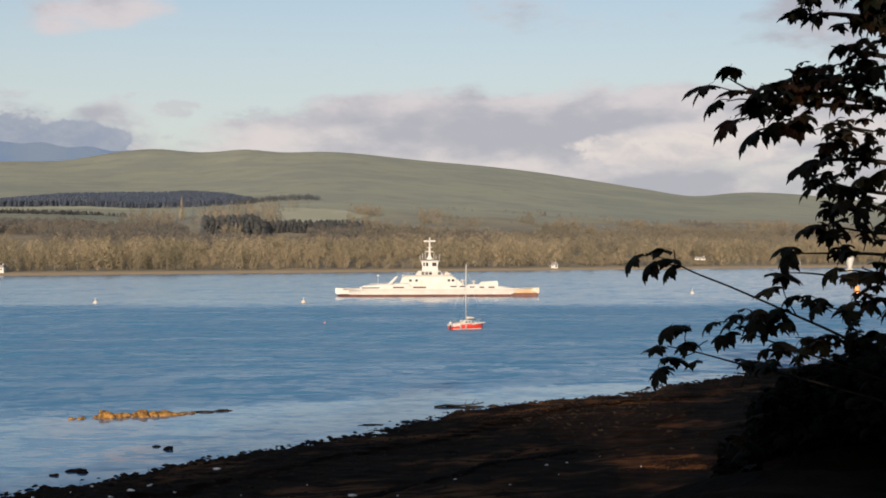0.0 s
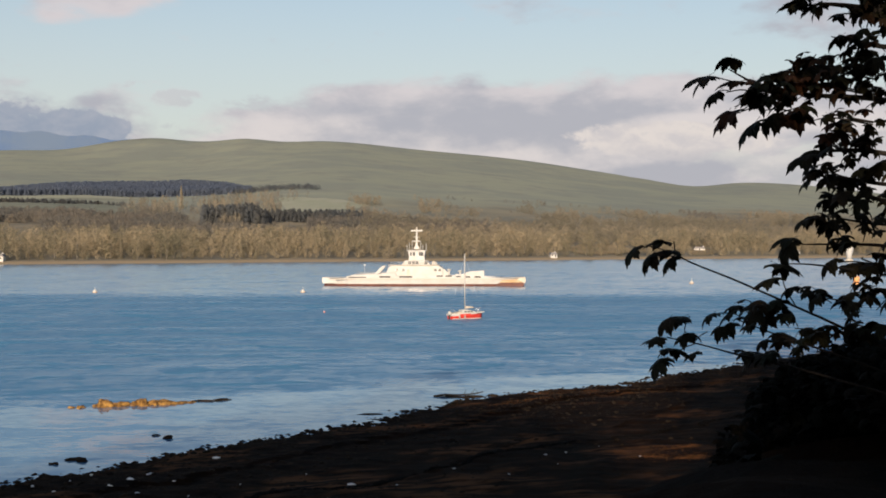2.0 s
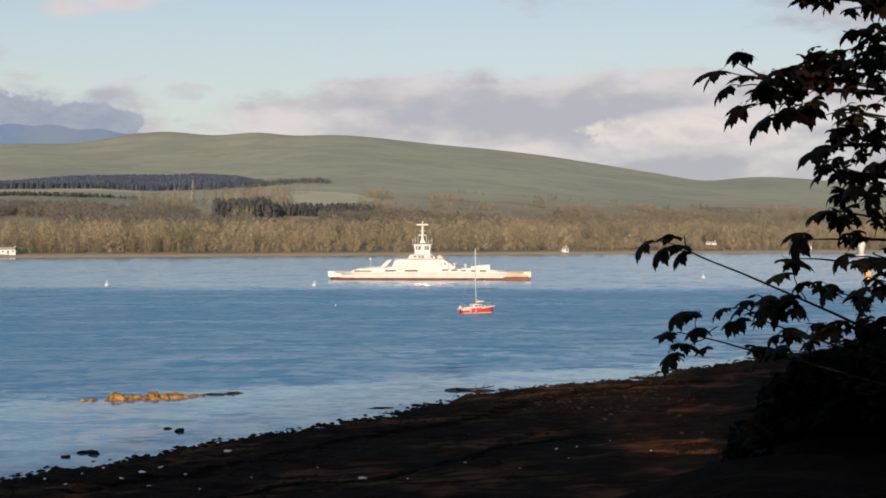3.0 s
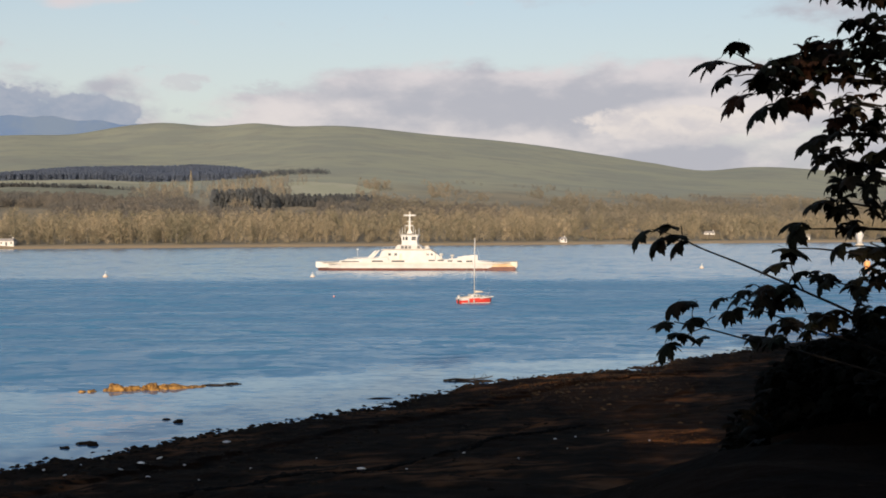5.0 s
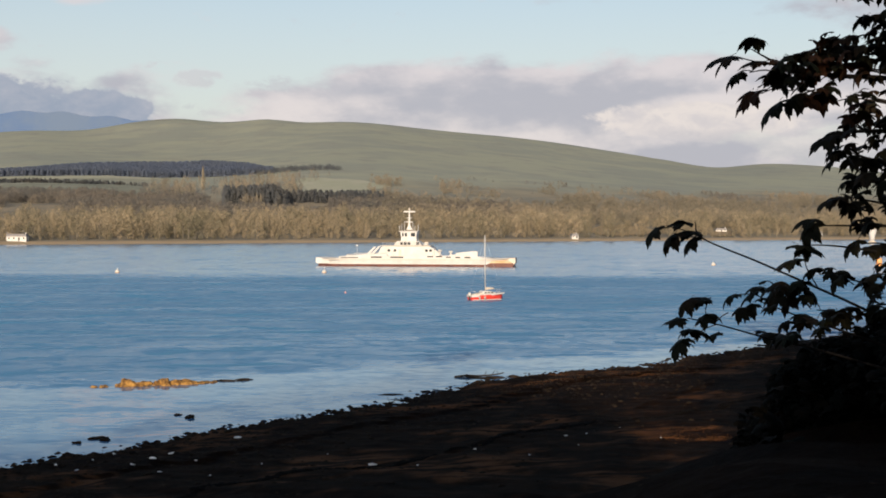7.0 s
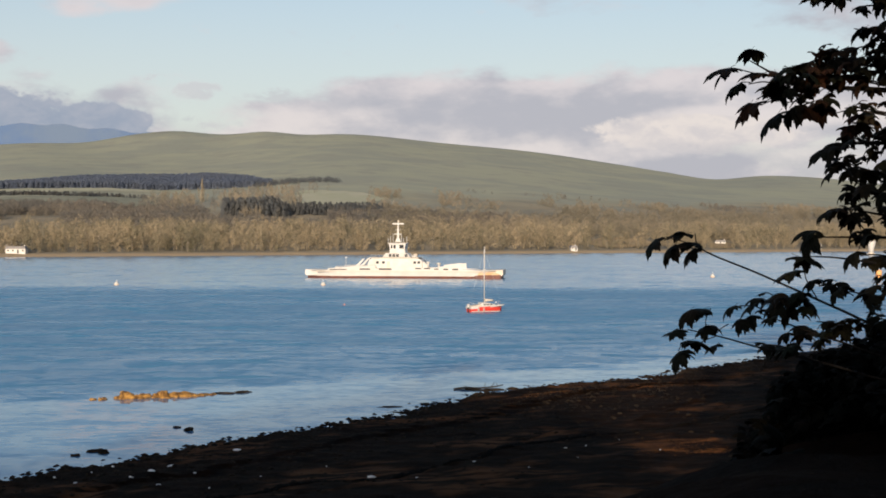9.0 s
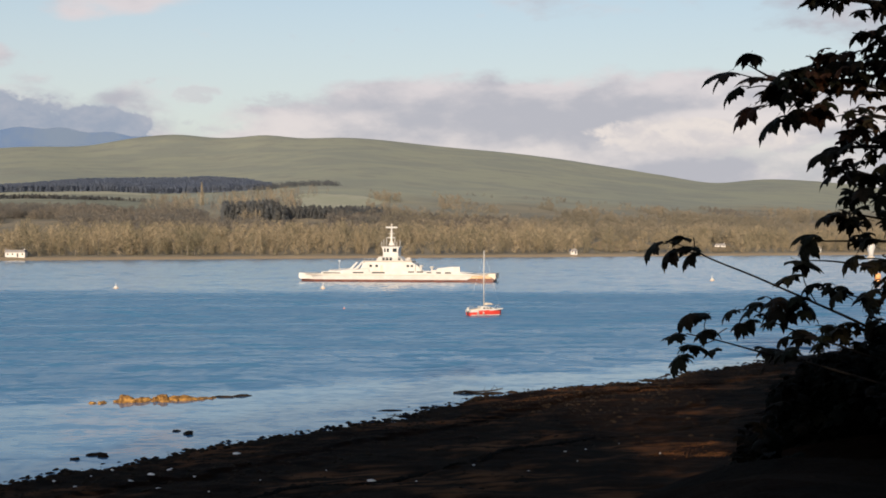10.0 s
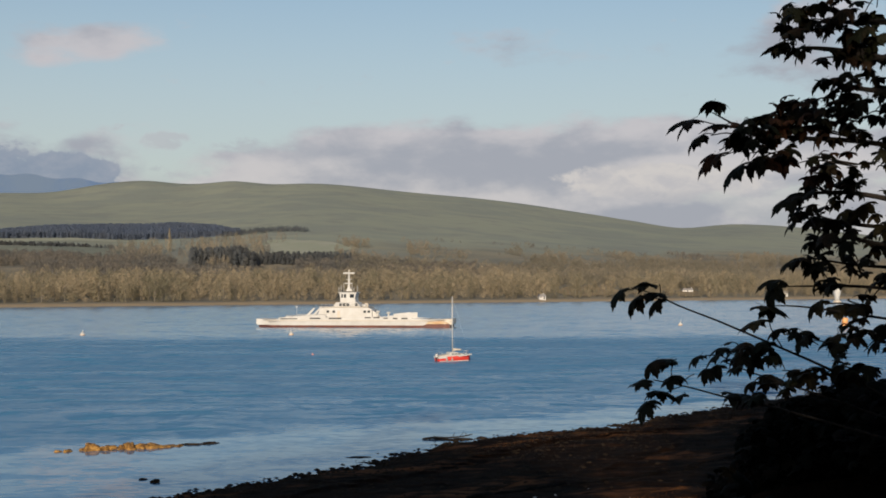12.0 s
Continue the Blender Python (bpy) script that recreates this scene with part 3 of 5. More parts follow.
def tall_larch():
    """One tall bare larch that stands over the plantation."""
    u, y = -.1935, 1610.0
    t = thing("tree", "tall pale larch standing above the other trees", "tree", (u * y, y, float(far_height(np.array(u), np.array(y)))))
    part("trunk", rod([(0, 0, -.5), (.1, 0, 14), (0, 0, 27)], .45, .12, 7), PALE_BARK, t)
    c = cone_cloud(240, 77, 0.05)
    c[..., :2] *= 14
    c[..., 2] *= 27
    mesh_object("crown", c.reshape(-1, 3), np.arange(len(c) * 3).reshape(-1, 3), SCRUB, t)


tall_larch()


def shore_tree(seed):
    """A single far-shore tree: trunk with limbs, and a loose crown."""
    t = thing("tree", "gold-brown autumn tree at the far waterside", "tree", group="trees on the far shore")
    r = random.Random(seed)
    bm = rod([(0, 0, -0.03), (0.01, 0, 0.3), (0.0, 0.01, 0.62)], 0.022, 0.008, 6)
    for i in range(4):
        a = r.uniform(0, 6.28)
        rod([(0, 0, 0.25 + i * 0.08), (0.1 * math.cos(a), 0.1 * math.sin(a), 0.42 + i * 0.09)], 0.009, 0.003, 5, bm)
    part("trunk", bm, PALE_BARK, t)
    c = crown_cloud(900, seed + 50, 0.028, 1.0, 0.01).reshape(-1, 3)
    mesh_object("crown", c, np.arange(len(c)).reshape(-1, 3), BROAD, t)
    return t


def place_shore_trees():
    kinds = [shore_tree(i) for i in range(6)]
    for i in range(150):
        u = -.42 + .84 * (i + rng.uniform(0.1, .9)) / 150
        y = float(far_shore(u)) + rng.uniform(14, 34)
        h = rng.uniform(9, 19) + (4 if rng.random() < .15 else 0) if rng.random() < .8 else rng.uniform(5, 9)
        if .181 < u < .197:
            h *= .28
        at = Matrix.Translation((u * y, y, float(far_height(np.array(u), np.array(y))))) @ Matrix.Rotation(rng.uniform(0, 6.28), 4, "Z")
        k = kinds[i] if i < 6 else copy_thing(kinds[i % 6], at)
        k.matrix_basis = at
        k.scale = (h * rng.uniform(.5, 1.0), h * .8, h)


place_shore_trees()


# ---- houses on the far shore ----
def cottage(u, inland_by, width, height, label, turn=0):
    y = float(far_shore(u)) + inland_by
    z = float(far_height(np.array(u), np.array(y)))
    t = thing("house", label, "house", (u * y, y, z), turn, "white houses on the far shore")
    w, d, h = width / 2, 3.0, height
    part("wall", box(-w, w, -d, d, -0.6, h, 0.05), WHITE, t)
    part("roof", prism([(-w - .3, h), (w + .3, h), (w + .2, h + .2), (w - .6, h + 1.5), (-w + .6, h + 1.5), (-w - .2, h + .2)], -d - .2, d + .2, 0.05), SLATE, t)
    count = max(2, int(width / 2.6))
    for i in range(count):
        x = -w + width * (i + .5) / count
        if i == count // 2:
            part("door", box(x - .45, x + .45, -d - .05, -d + .1, 0.0, 2.0, 0.02), DARK, t)
        else:
            win = part("window", box(x - .5, x + .5, -d - .06, -d + .1, 1.0, 2.1, 0.02), CREAM, t)
            part("pane", box(x - .42, x + .42, -d - .08, -d + .02, 1.08, 2.02, 0.01), GLASS, win)
    part("chimney", box(w - 1.3, w - .7, -.3, .3, h + .9, h + 2.2, 0.03), WHITE, t)


cottage(.080, 12, 4.6, 1.8, "small white cottage by the far beach", 8)
cottage(.1875, 118, 8.5, 1.6, "low white cottage among brown trees", -6)
cottage(.256, 24, 10, 2.6, "long white bungalow near the far beach", 0)
cottage(-.331, 14, 11, 2.5, "long white boathouse at the water's edge", 4)
cottage(-.332, 34, 10, 3.0, "white house above the boathouse", -3)


# ---- moored things ----
def buoy(x, y, r, mat, label, band=None):
    b = thing("mooring_buoy", label, "buoy", (x, y, 0), 0, "mooring buoys")
    part("float", lathe([(0.1 * r, -0.5 * r), (.75 * r, -0.35 * r), (r, 0.1 * r), (.95 * r, 0.5 * r), (.6 * r, 1.0 * r), (.25 * r, 1.35 * r)], 18), mat, b)
    part("collar", lathe([(1.02 * r, 0.02 * r), (1.05 * r, 0.1 * r), (1.05 * r, 0.22 * r), (1.0 * r, 0.28 * r)], 18), band or PALE_ORANGE, b)
    part("post", rod([(0, 0, 1.2 * r), (0, 0, 1.9 * r)], 0.12 * r, 0.1 * r), mat, b)
    part("ring", rod([(0.22 * r * math.cos(a), 0, 2.0 * r + 0.22 * r * math.sin(a)) for a in np.linspace(0, 6.28, 11)], 0.05 * r), METAL, b)
    return b


BUOYS = [
    buoy(-89.2, 347, 0.62, WHITE, "white mooring buoy with a faded orange collar"),
    buoy(-36.1, 347, 0.62, WHITE, "white mooring buoy with a faded orange collar"),
    buoy(75.7, 416, 0.68, WHITE, "white mooring buoy with a faded orange collar"),
    buoy(-22.0, 249, 0.2, PINK, "faded pink pick-up buoy low in the water", PINK),
]


def beacon():
    b = thing("navigation_beacon", "white flared channel beacon standing in the lake", "beacon", (256, 860, 0))
    part("base", lathe([(2.6, -1.0), (2.6, 1.0), (1.9, 1.4), (1.7, 1.6)], 20), CREAM, b)
    part("tower", lathe([(1.6, 1.5), (1.7, 4.0), (2.5, 6.6), (2.7, 8.6), (2.5, 9.0)], 20), WHITE, b, "white tower, wider at the top")
    part("rail", lathe([(2.75, 8.5), (2.85, 8.6), (2.85, 8.9), (2.75, 9.0)], 20), WHITE, b)
    part("lantern", lathe([(0.4, 9.0), (0.42, 9.8), (0.1, 10.1)], 12), GLASS, b)


beacon()


def channel_buoy():
    b = thing("channel_buoy", "orange channel buoy with a white top", "buoy", (121.2, 400, 0))
    part("float", lathe([(0.4, -0.6), (1.15, -0.4), (1.2, 0.5), (1.05, 0.8), (0.5, 1.0)], 18), ORANGE, b)
    part("daymark", lathe([(0.5, 1.0), (0.95, 1.1), (0.9, 2.5), (0.6, 2.7)], 18), ORANGE, b)
    part("lamp", lathe([(0.2, 2.7), (0.24, 3.1), (0.08, 3.25)], 10), WHITE, b)
    return b


CHANNEL_BUOY = channel_buoy()


def yacht():
    """Small red sloop, bow to +x."""
    y = thing("sailing_boat", "small red sloop with white cabin on a mooring", "sailing boat", (3.5, 229, 0), 28)
    bm = bmesh.new()
    rows = []
    for i in range(13):
        t = i / 12
        x = -2.9 + 6.1 * t
        half = 1.12 * (1 - max(0, (t - .45) / .55) ** 2.0) * (0.82 + 0.18 * min(1, t / .3)) + 0.02
        top = 0.82 + 0.30 * t * t
        rows.append([bm.verts.new((x + f * 0.12 * t, s * half * w, z)) for s, w, z, f in
                     ((-1, 1, top, 1), (-1, .97, .45, .6), (-1, .80, .05, 0), (-1, .3, -.25, -1), (1, .3, -.25, -1), (1, .80, .05, 0), (1, .97, .45, .6), (1, 1, top, 1))])
    for a, b in zip(rows, rows[1:]):
        for j in range(8):
            bm.faces.new((a[j], b[j], b[(j + 1) % 8], a[(j + 1) % 8])).smooth = j != 7
    bm.faces.new(rows[0])
    bm.faces.new(rows[-1][::-1])
    bmesh.ops.recalc_face_normals(bm, faces=bm.faces[:])
    hull = part("hull", bm, RED, y, "bright red hull")
    part("boot_stripe", prism([(-2.75, 0.02), (2.5, .02), (2.6, .14), (-2.8, .14)], -1.0, 1.0, 0.02), WHITE, hull)
    part("gunwale", prism([(-2.94, .52), (-.6, .60), (3.0, 1.02), (3.28, 1.2), (0, .97), (-2.96, .92)], -1.08, 1.08, 0.03), WHITE, hull)
    cabin = part("cabin", prism([(-0.9, .85), (1.9, .98), (1.5, 1.28), (0.2, 1.55), (-0.8, 1.55)], -.72, .72, 0.1), WHITE, y, "white moulded cabin")
    for i in range(3):
        x = -0.45 + i * .6
        part("window", box(x, x + .42, -.75, -.68, 1.12, 1.32, 0.03), GLASS, cabin)
    part("cockpit_coaming", prism([(-2.7, .84), (-.9, .86), (-.9, 1.25), (-1.2, 1.2), (-2.7, 1.02)], -.8, .8, 0.05), CREAM, y)
    part("mast", rod([(0.0, 0, 1.4), (0, 0, 6), (0.02, 0, 10.9)], 0.12, 0.08), WHITE, y, "white painted mast")
    part("spreader", rod([(0.0, -.7, 6.6), (0, 0, 6.5), (0, .7, 6.6)], 0.03), METAL, y)
    boom = part("boom", rod([(0.1, 0, 1.72), (2.0, 0, 1.8)], 0.05), METAL, y)
    part("sail_cover", rod([(0.15, 0, 1.9), (0.8, 0, 1.92), (1.3, 0, 1.9), (1.7, 0, 1.86)], 0.22, 0.12, 10), CREAM, boom, "furled cream sail")
    for x, z in ((3.2, 1.15), (-2.85, .9)):
        part("stay", rod([(x, 0, z), (0.0, 0, 10.7)], 0.010, sides=5), METAL, y)
    for s in (-1, 1):
        part("shroud", rod([(-0.1, s * 1.05, .95), (0, s * .7, 6.6), (0, 0, 10.5)], 0.009, sides=5), METAL, y)
    part("pulpit", rod([(2.2, -.5, 1.1), (2.5, -.45, 1.65), (3.2, 0, 1.75), (2.5, .45, 1.65), (2.2, .5, 1.1)], 0.03), METAL, y)
    part("pushpit", rod([(-2.2, -.8, .9), (-2.3, -.8, 1.5), (-2.85, 0, 1.5), (-2.3, .8, 1.5), (-2.2, .8, .9)], 0.03), METAL, y)
    motor = part("outboard_motor", box(-3.35, -2.95, -.55, -.2, .75, 1.35, 0.1), WHITE, y, "white outboard engine")
    part("shaft", box(-3.25, -3.05, -.45, -.3, -.4, .8, 0.03), DARK, motor)
    for x in (-1.6, -.6):
        part("fender", rod([(x, -1.16, .75), (x, -1.18, .5), (x, -1.16, .2)], 0.16, 0.15, 10), WHITE, y)
    return y


YACHT = yacht()


# ---- ferry ----
def ferry():
    """Double-ended car ferry, 59 m long, x along the hull, the side to the beach at -y."""
    f = thing("car_ferry", "white double-ended car ferry with a central wheelhouse tower", "ferry", (-2, 400, 0))
    B = 6.4

    def hull_ring(x0, x1, z0, z1, y, tip):
        bm = bmesh.new()
        rows = []
        for i in range(25):
            t = -1 + i / 12
            half = y * (1 - 0.42 * max(0, abs(t) - .72) / .28)
            over = 1 - 0.0 * abs(t)
            lift = z0 + tip * max(0, (abs(t) - .80) / .2) ** 1.5
            x = (x0 + x1) / 2 + (x1 - x0) / 2 * t
            rows.append([bm.verts.new(p) for p in ((x, -half, z1), (x, -half * .96, lift), (x, half * .96, lift), (x, half, z1))])
        for a, b in zip(rows, rows[1:]):
            for j in range(4):
                bm.faces.new((a[j], b[j], b[(j + 1) % 4], a[(j + 1) % 4]))
        bm.faces.new(rows[0])
        bm.faces.new(rows[-1][::-1])
        bmesh.ops.recalc_face_normals(bm, faces=bm.faces[:])
        return bm

    hull = part("hull", hull_ring(-29.4, 29.4, 0.62, 2.45, B, 0.1), WHITE, f, "white steel hull")
    part("boot_topping", hull_ring(-29.1, 29.1, -0.6, 0.63, B - .05, 0.1), BOOT, hull, "dark red antifouling band")
    part("rubbing_strake", box(-26, 26, -B - .12, -B + .05, 1.9, 2.1, 0.04), CREAM, hull)
    part("deck", box(-27.5, 27.5, -B + .7, B - .7, 2.2, 2.3, 0.02), DECK, f)
    for s, mat, lab in ((-1, WHITE, "raised white bow ramp"), (1, CREAM, "cream stern ramp with rust stains")):
        r = part("ramp", prism([(s * 22.4, .9), (s * 22.8, 2.3), (s * 29.6, 2.55), (s * 29.65, 1.2), (s * 29.2, .7)], -B * .76, B * .76, 0.05), mat, f, lab)
        if s > 0:
            part("side_plate", prism([(22.0, 1.05), (22.8, 1.75), (27.0, 1.9), (28.6, 1.3), (28.4, 1.05)], -B * .80 - 1.0, -B * .76 - .02, 0.05), RUST, r, "rust-orange plate")
            part("skirt_plate", prism([(20.8, -.3), (21.4, .75), (22.4, 1.04), (29.0, 1.04), (29.3, .4), (28.6, -.3)], -B * .80 - 1.05, -B * .76 - .02, 0.05), BOOT, r, "dark red lower plate")
        part("hinge", rod([(s * 22.6, -B * .7, 2.4), (s * 22.6, B * .7, 2.4)], 0.14), DARK, r)
    # bulwarks with openings on to the car deck
    for y in (-B + .1, B - .35):
        part("bulwark", prism([(-22.4, 2.25), (-22.4, 2.9), (-16.0, 3.35), (-8, 3.7), (-8, 2.95), (9, 2.95), (9, 2.25)], y, y + .25, 0.03), WHITE, f)
        part("bulwark", prism([(9, 2.25), (9, 3.2), (13, 3.25), (13, 4.0), (17.6, 4.25), (17.6, 2.7), (23, 2.4), (23, 2.25)], y, y + .25, 0.03), WHITE, f)
        part("upper_rail", rod([(-20, y + .1, 3.5), (-8, y + .1, 3.9)], 0.07), WHITE, f)
    # solid dark blocks give the freeing ports their recess shade by colour
    for x0, x1, z0, z1 in ((-21.8, -16.6, 2.42, 2.72), (-12.8, -9.6, 2.5, 2.9), (-7.0, -3.2, 2.5, 2.9), (3.8, 5.6, 2.75, 3.1), (6.4, 8.3, 2.75, 3.1), (9.4, 10.8, 2.6, 2.95), (12.2, 13.6, 2.5, 2.9), (14.8, 16.6, 2.5, 2.9)):
        part("freeing_port", box(x0, x1, -B + .04, -B + .2, z0, z1, 0.03), DARK, f, "dark block for a shaded opening in the bulwark")
    # deckhouse
    house = part("deckhouse", prism([(-11.6, 2.3), (-10.2, 5.6), (-9.2, 5.95), (4.2, 5.95), (5.6, 5.2), (5.6, 2.3)], -4.2, 4.2, 0.15), WHITE, f, "white deckhouse block")
    for x in (-8.2, -6.4, 3.0, 4.2):
        part("window", box(x, x + .8, -4.26, -4.1, 4.3, 5.0, 0.05), GLASS, house)
    part("door", box(-4.9, -4.1, -4.27, -4.1, 2.9, 4.9, 0.04), CREAM, house)
    strut = part("raked_strut", prism([(-14.6, 3.4), (-12.2, 5.75), (-11.6, 5.75), (-13.6, 3.4)], -4.4, -4.0, 0.04), WHITE, f)
    part("raked_strut", prism([(-14.6, 3.4), (-12.2, 5.75), (-11.6, 5.75), (-13.6, 3.4)], 4.0, 4.4, 0.04), WHITE, f)
    roof = part("deckhouse_roof", box(-10.4, 4.6, -4.6, 4.6, 5.95, 6.12, 0.05), CREAM, f)
    part("stair", prism([(5.6, 2.4), (8.6, 2.4), (8.6, 2.7), (5.9, 4.9), (5.6, 4.9)], -3.4, -2.4, 0.04), WHITE, f)
    # tower
    base = part("tower_base", prism([(-6.6, 6.1), (-5.6, 7.4), (0.9, 7.4), (1.9, 6.1)], -3.0, 3.0, 0.12), WHITE, f)
    for x in (-4.6, -3.5, -2.4, 0.2):
        part("window", box(x, x + .85, -3.06, -2.9, 6.3, 7.15, 0.04), GLASS, base)
    house2 = part("wheelhouse", prism([(-4.5, 7.4), (-4.4, 8.6), (-4.7, 10.2), (0.4, 10.2), (0.1, 8.6), (0.3, 7.4)], -2.5, 2.5, 0.1), WHITE, f, "white wheelhouse with dark window")
    for x, w in ((-4.1, .5), (-3.3, .7), (-1.5, 1.3)):
        part("window", box(x, x + w, -2.57, -2.4, 8.75, 9.85, 0.05), GLASS, house2)
    part("wheelhouse_roof", box(-5.0, .7, -2.8, 2.8, 10.2, 10.42, 0.06), WHITE, f)
    for x, z in ((-5.0, 12.0), (-4.3, 12.6), (-3.5, 13.3), (0.6, 12.4), (-0.4, 12.0), (-1.0, 13.0)):
        part("whip_aerial", rod([(x, -1.6, 10.6), (x, -1.6, z)], 0.12, 0.07, 6), WHITE, f)
    mast = part("mast", prism([(-3.2, 10.7), (-2.6, 12.0), (-2.42, 16.6), (-2.08, 16.6), (-1.95, 12.0), (-1.3, 10.7)], -.25, .25, 0.05), WHITE, f, "white signal mast")
    part("crosstree", box(-4.0, -.5, -.25, .25, 15.9, 16.35, 0.08), WHITE, mast)
    part("masthead_lamp", lathe([(0.2, 0), (0.26, .1), (.26, .5), (.1, .65)], 10), CREAM, mast).location = (-2.25, 0, 16.6)
    part("radar", box(-3.4, -1.2, -.5, .1, 12.9, 13.2, 0.06), WHITE, mast)
    part("yard", box(-3.1, -1.4, -.2, .2, 14.2, 14.36, 0.03), WHITE, mast)
    # deck gear
    for x, z in ((7.4, 4.9), (10.6, 4.55)):
        v = part("ventilator", rod([(x, -4.3, 2.6), (x, -4.3, z - .4)], 0.28, 0.28, 10), WHITE, f)
        part("cowl", lathe([(0.3, 0), (.62, .1), (.62, .5), (.3, .62)], 12), WHITE, v).location = (x, -4.3, z - .55)
    part("boarding_arch", prism([(11.8, 2.4), (12.3, 4.0), (16.8, 4.5), (17.4, 4.5), (17.4, 2.4), (16.9, 2.4), (16.7, 4.0), (12.8, 3.5), (12.4, 2.4)], -5.2, -4.9, 0.03), WHITE, f)
    part("liferaft", rod([(2.6, -4.0, 6.45), (4.0, -4.0, 6.45)], 0.36, 0.36, 10), WHITE, f)
    part("funnel", prism([(2.0, 6.1), (2.3, 7.1), (3.2, 7.1), (3.4, 6.1)], 1.2, 2.8, 0.06), CREAM, f)
    part("lamp_post", rod([(-17.2, -4.8, 2.4), (-17.2, -4.8, 6.0)], 0.05), WHITE, f)
    part("floodlight", box(-17.5, -16.9, -5.0, -4.6, 5.95, 6.3, 0.06), WHITE, f)
    for x in np.linspace(-9.6, 3.6, 12):
        part("stanchion", rod([(x, -4.45, 6.1), (x, -4.45, 6.9)], 0.035, sides=5), WHITE, roof)
    part("handrail", rod([(-9.8, -4.45, 6.9), (3.8, -4.45, 6.9)], 0.04, sides=5), WHITE, roof)
    for x in (-20.4, -18.0, -15.2):
        part("hatch", box(x, x + 1.6, -5.4, -4.2, 2.9, 3.35, 0.08), WHITE, f)
    return f


FERRY = ferry()


# ---- rocks and beach ----
def reef():
    spots = ((-26.9, 107.4, .75, .6, .50), (-25.7, 107.8, .7, .6, .38), (-24.7, 108.2, .35, .4, .3), (-24.1, 108.3, .8, .6, .5), (-23.3, 108.6, .6, .5, .33),
             (-22.4, 108.9, .9, .5, .3), (-21.3, 109.4, .8, .4, .18), (-28.6, 106.8, .5, .4, .16), (-29.3, 106.6, .4, .35, .12), (-19.6, 111.0, .9, .35, .12), (-18.3, 111.6, .7, .35, .15), (-20.5, 110.2, .6, .35, .12))
    for i, (x, y, a, b, c) in enumerate(spots):
        r = part("rock", boulder((a * 1.02, b * .8, c * .95), i + 1, .65, 3), WEED if i not in (9, 10) else STONE, None)
        r.matrix_basis = pose(x, y, 0.02, 0, 0, i * 40)
        tagged(r, "weed-covered golden rock breaking the lake surface", "rock", "rocks in the shallows")


reef()


def shore_stones():
    r = random.Random(11)
    spots = [(-18.3, 90.0, .42, .4, .34), (-19.4, 91.4, .35, .25, .16), (-22.1, 81.2, .75, .4, .26), (-21.5, 80.6, .4, .35, .3), (-22.9, 79.6, .35, .25, .2),
             (-5.6, 102.6, 1.1, .4, .1), (1.0, 113.8, 1.6, .5, .14), (2.4, 114.0, 1.2, .5, .2), (4.0, 114.6, .6, .4, .28), (-3.0, 104.6, .5, .3, .12)]
    for i, (x, y, a, b, c) in enumerate(spots):
        s = part("rock", boulder((a * .78, b * .7, c * .55), i + 20, .5, 3), STONE)
        s.matrix_basis = pose(x, y, max(0.03, on_near(x, y)), 0, 0, r.uniform(-30, 30))
        tagged(s, "low dark wet ledge at the waterline", "rock", "dark rocks at the waterline")


shore_stones()


def chips():
    """Six small lumps as corners and triangles."""
    out = []
    for i in range(6):
        bm = boulder((1, .7, .45), i + 60, .5, 1)
        out.append((np.array([v.co[:] for v in bm.verts]), np.array([[v.index for v in f.verts] for f in bm.faces])))
        bm.free()
    return out


def driftwood_branch():
    """A dark waterlogged branch lying along the edge of the lake."""
    x, y = 0.7, 114.2
    d = thing("driftwood_branch", "dark waterlogged branch with broken twigs in the shallows", "driftwood", (x, y, 0.05), 4)
    part("limb", rod(limb_path([(-1.6, 0, .0), (-.6, .05, .12), (.5, -.05, .10), (1.9, .1, .2), (2.6, .2, .34)], 5), .10, .04, 8), BARK, d)
    for p, q in (((.9, 0, .12), (1.1, .1, .55)), ((1.5, .05, .15), (1.9, .2, .62)), ((2.1, .1, .22), (1.95, .0, .52)), ((-.4, 0, .1), (-.7, -.2, .3))):
        part("twig", rod([p, ((p[0] + q[0]) / 2 + .05, (p[1] + q[1]) / 2, (p[2] + q[2]) / 2), q], .035, .012, 6), BARK, d)


def pebbles():
    """Stones strewn over the beach."""
    base = chips()
    vs, fs, count = [], [], 0
    for i in range(9000):
        s, n = rng.uniform(-45, 95), rng.uniform(-1.2, 34) * rng.uniform(.1, 1)
        edge = i < 1500
        if edge:
            n = rng.normal(0.1, 0.7)
        x, y = SHORE.x + 0.61 * s + 0.79 * n, SHORE.y + 0.79 * s - 0.61 * n
        if edge:
            off = float(inland(np.array(x), np.array(y))[0]) - n
            x, y = x - 0.79 * off, y + 0.61 * off
        v, f = base[i % 6]
        size = 0.05 + 0.16 * rng.random() ** 3
        if edge:
            size = 0.08 + 0.26 * rng.random() ** 2.5
        a = rng.uniform(0, 6.28)
        q = v * size
        q = np.stack([q[:, 0] * math.cos(a) - q[:, 1] * math.sin(a), q[:, 0] * math.sin(a) + q[:, 1] * math.cos(a), q[:, 2]], -1)
        vs.append(q + [x, y, on_near(x, y)])
        fs.append(f + count)
        count += len(v)
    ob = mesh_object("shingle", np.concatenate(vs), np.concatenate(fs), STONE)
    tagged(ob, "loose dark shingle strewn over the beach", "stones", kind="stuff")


pebbles()
driftwood_branch()


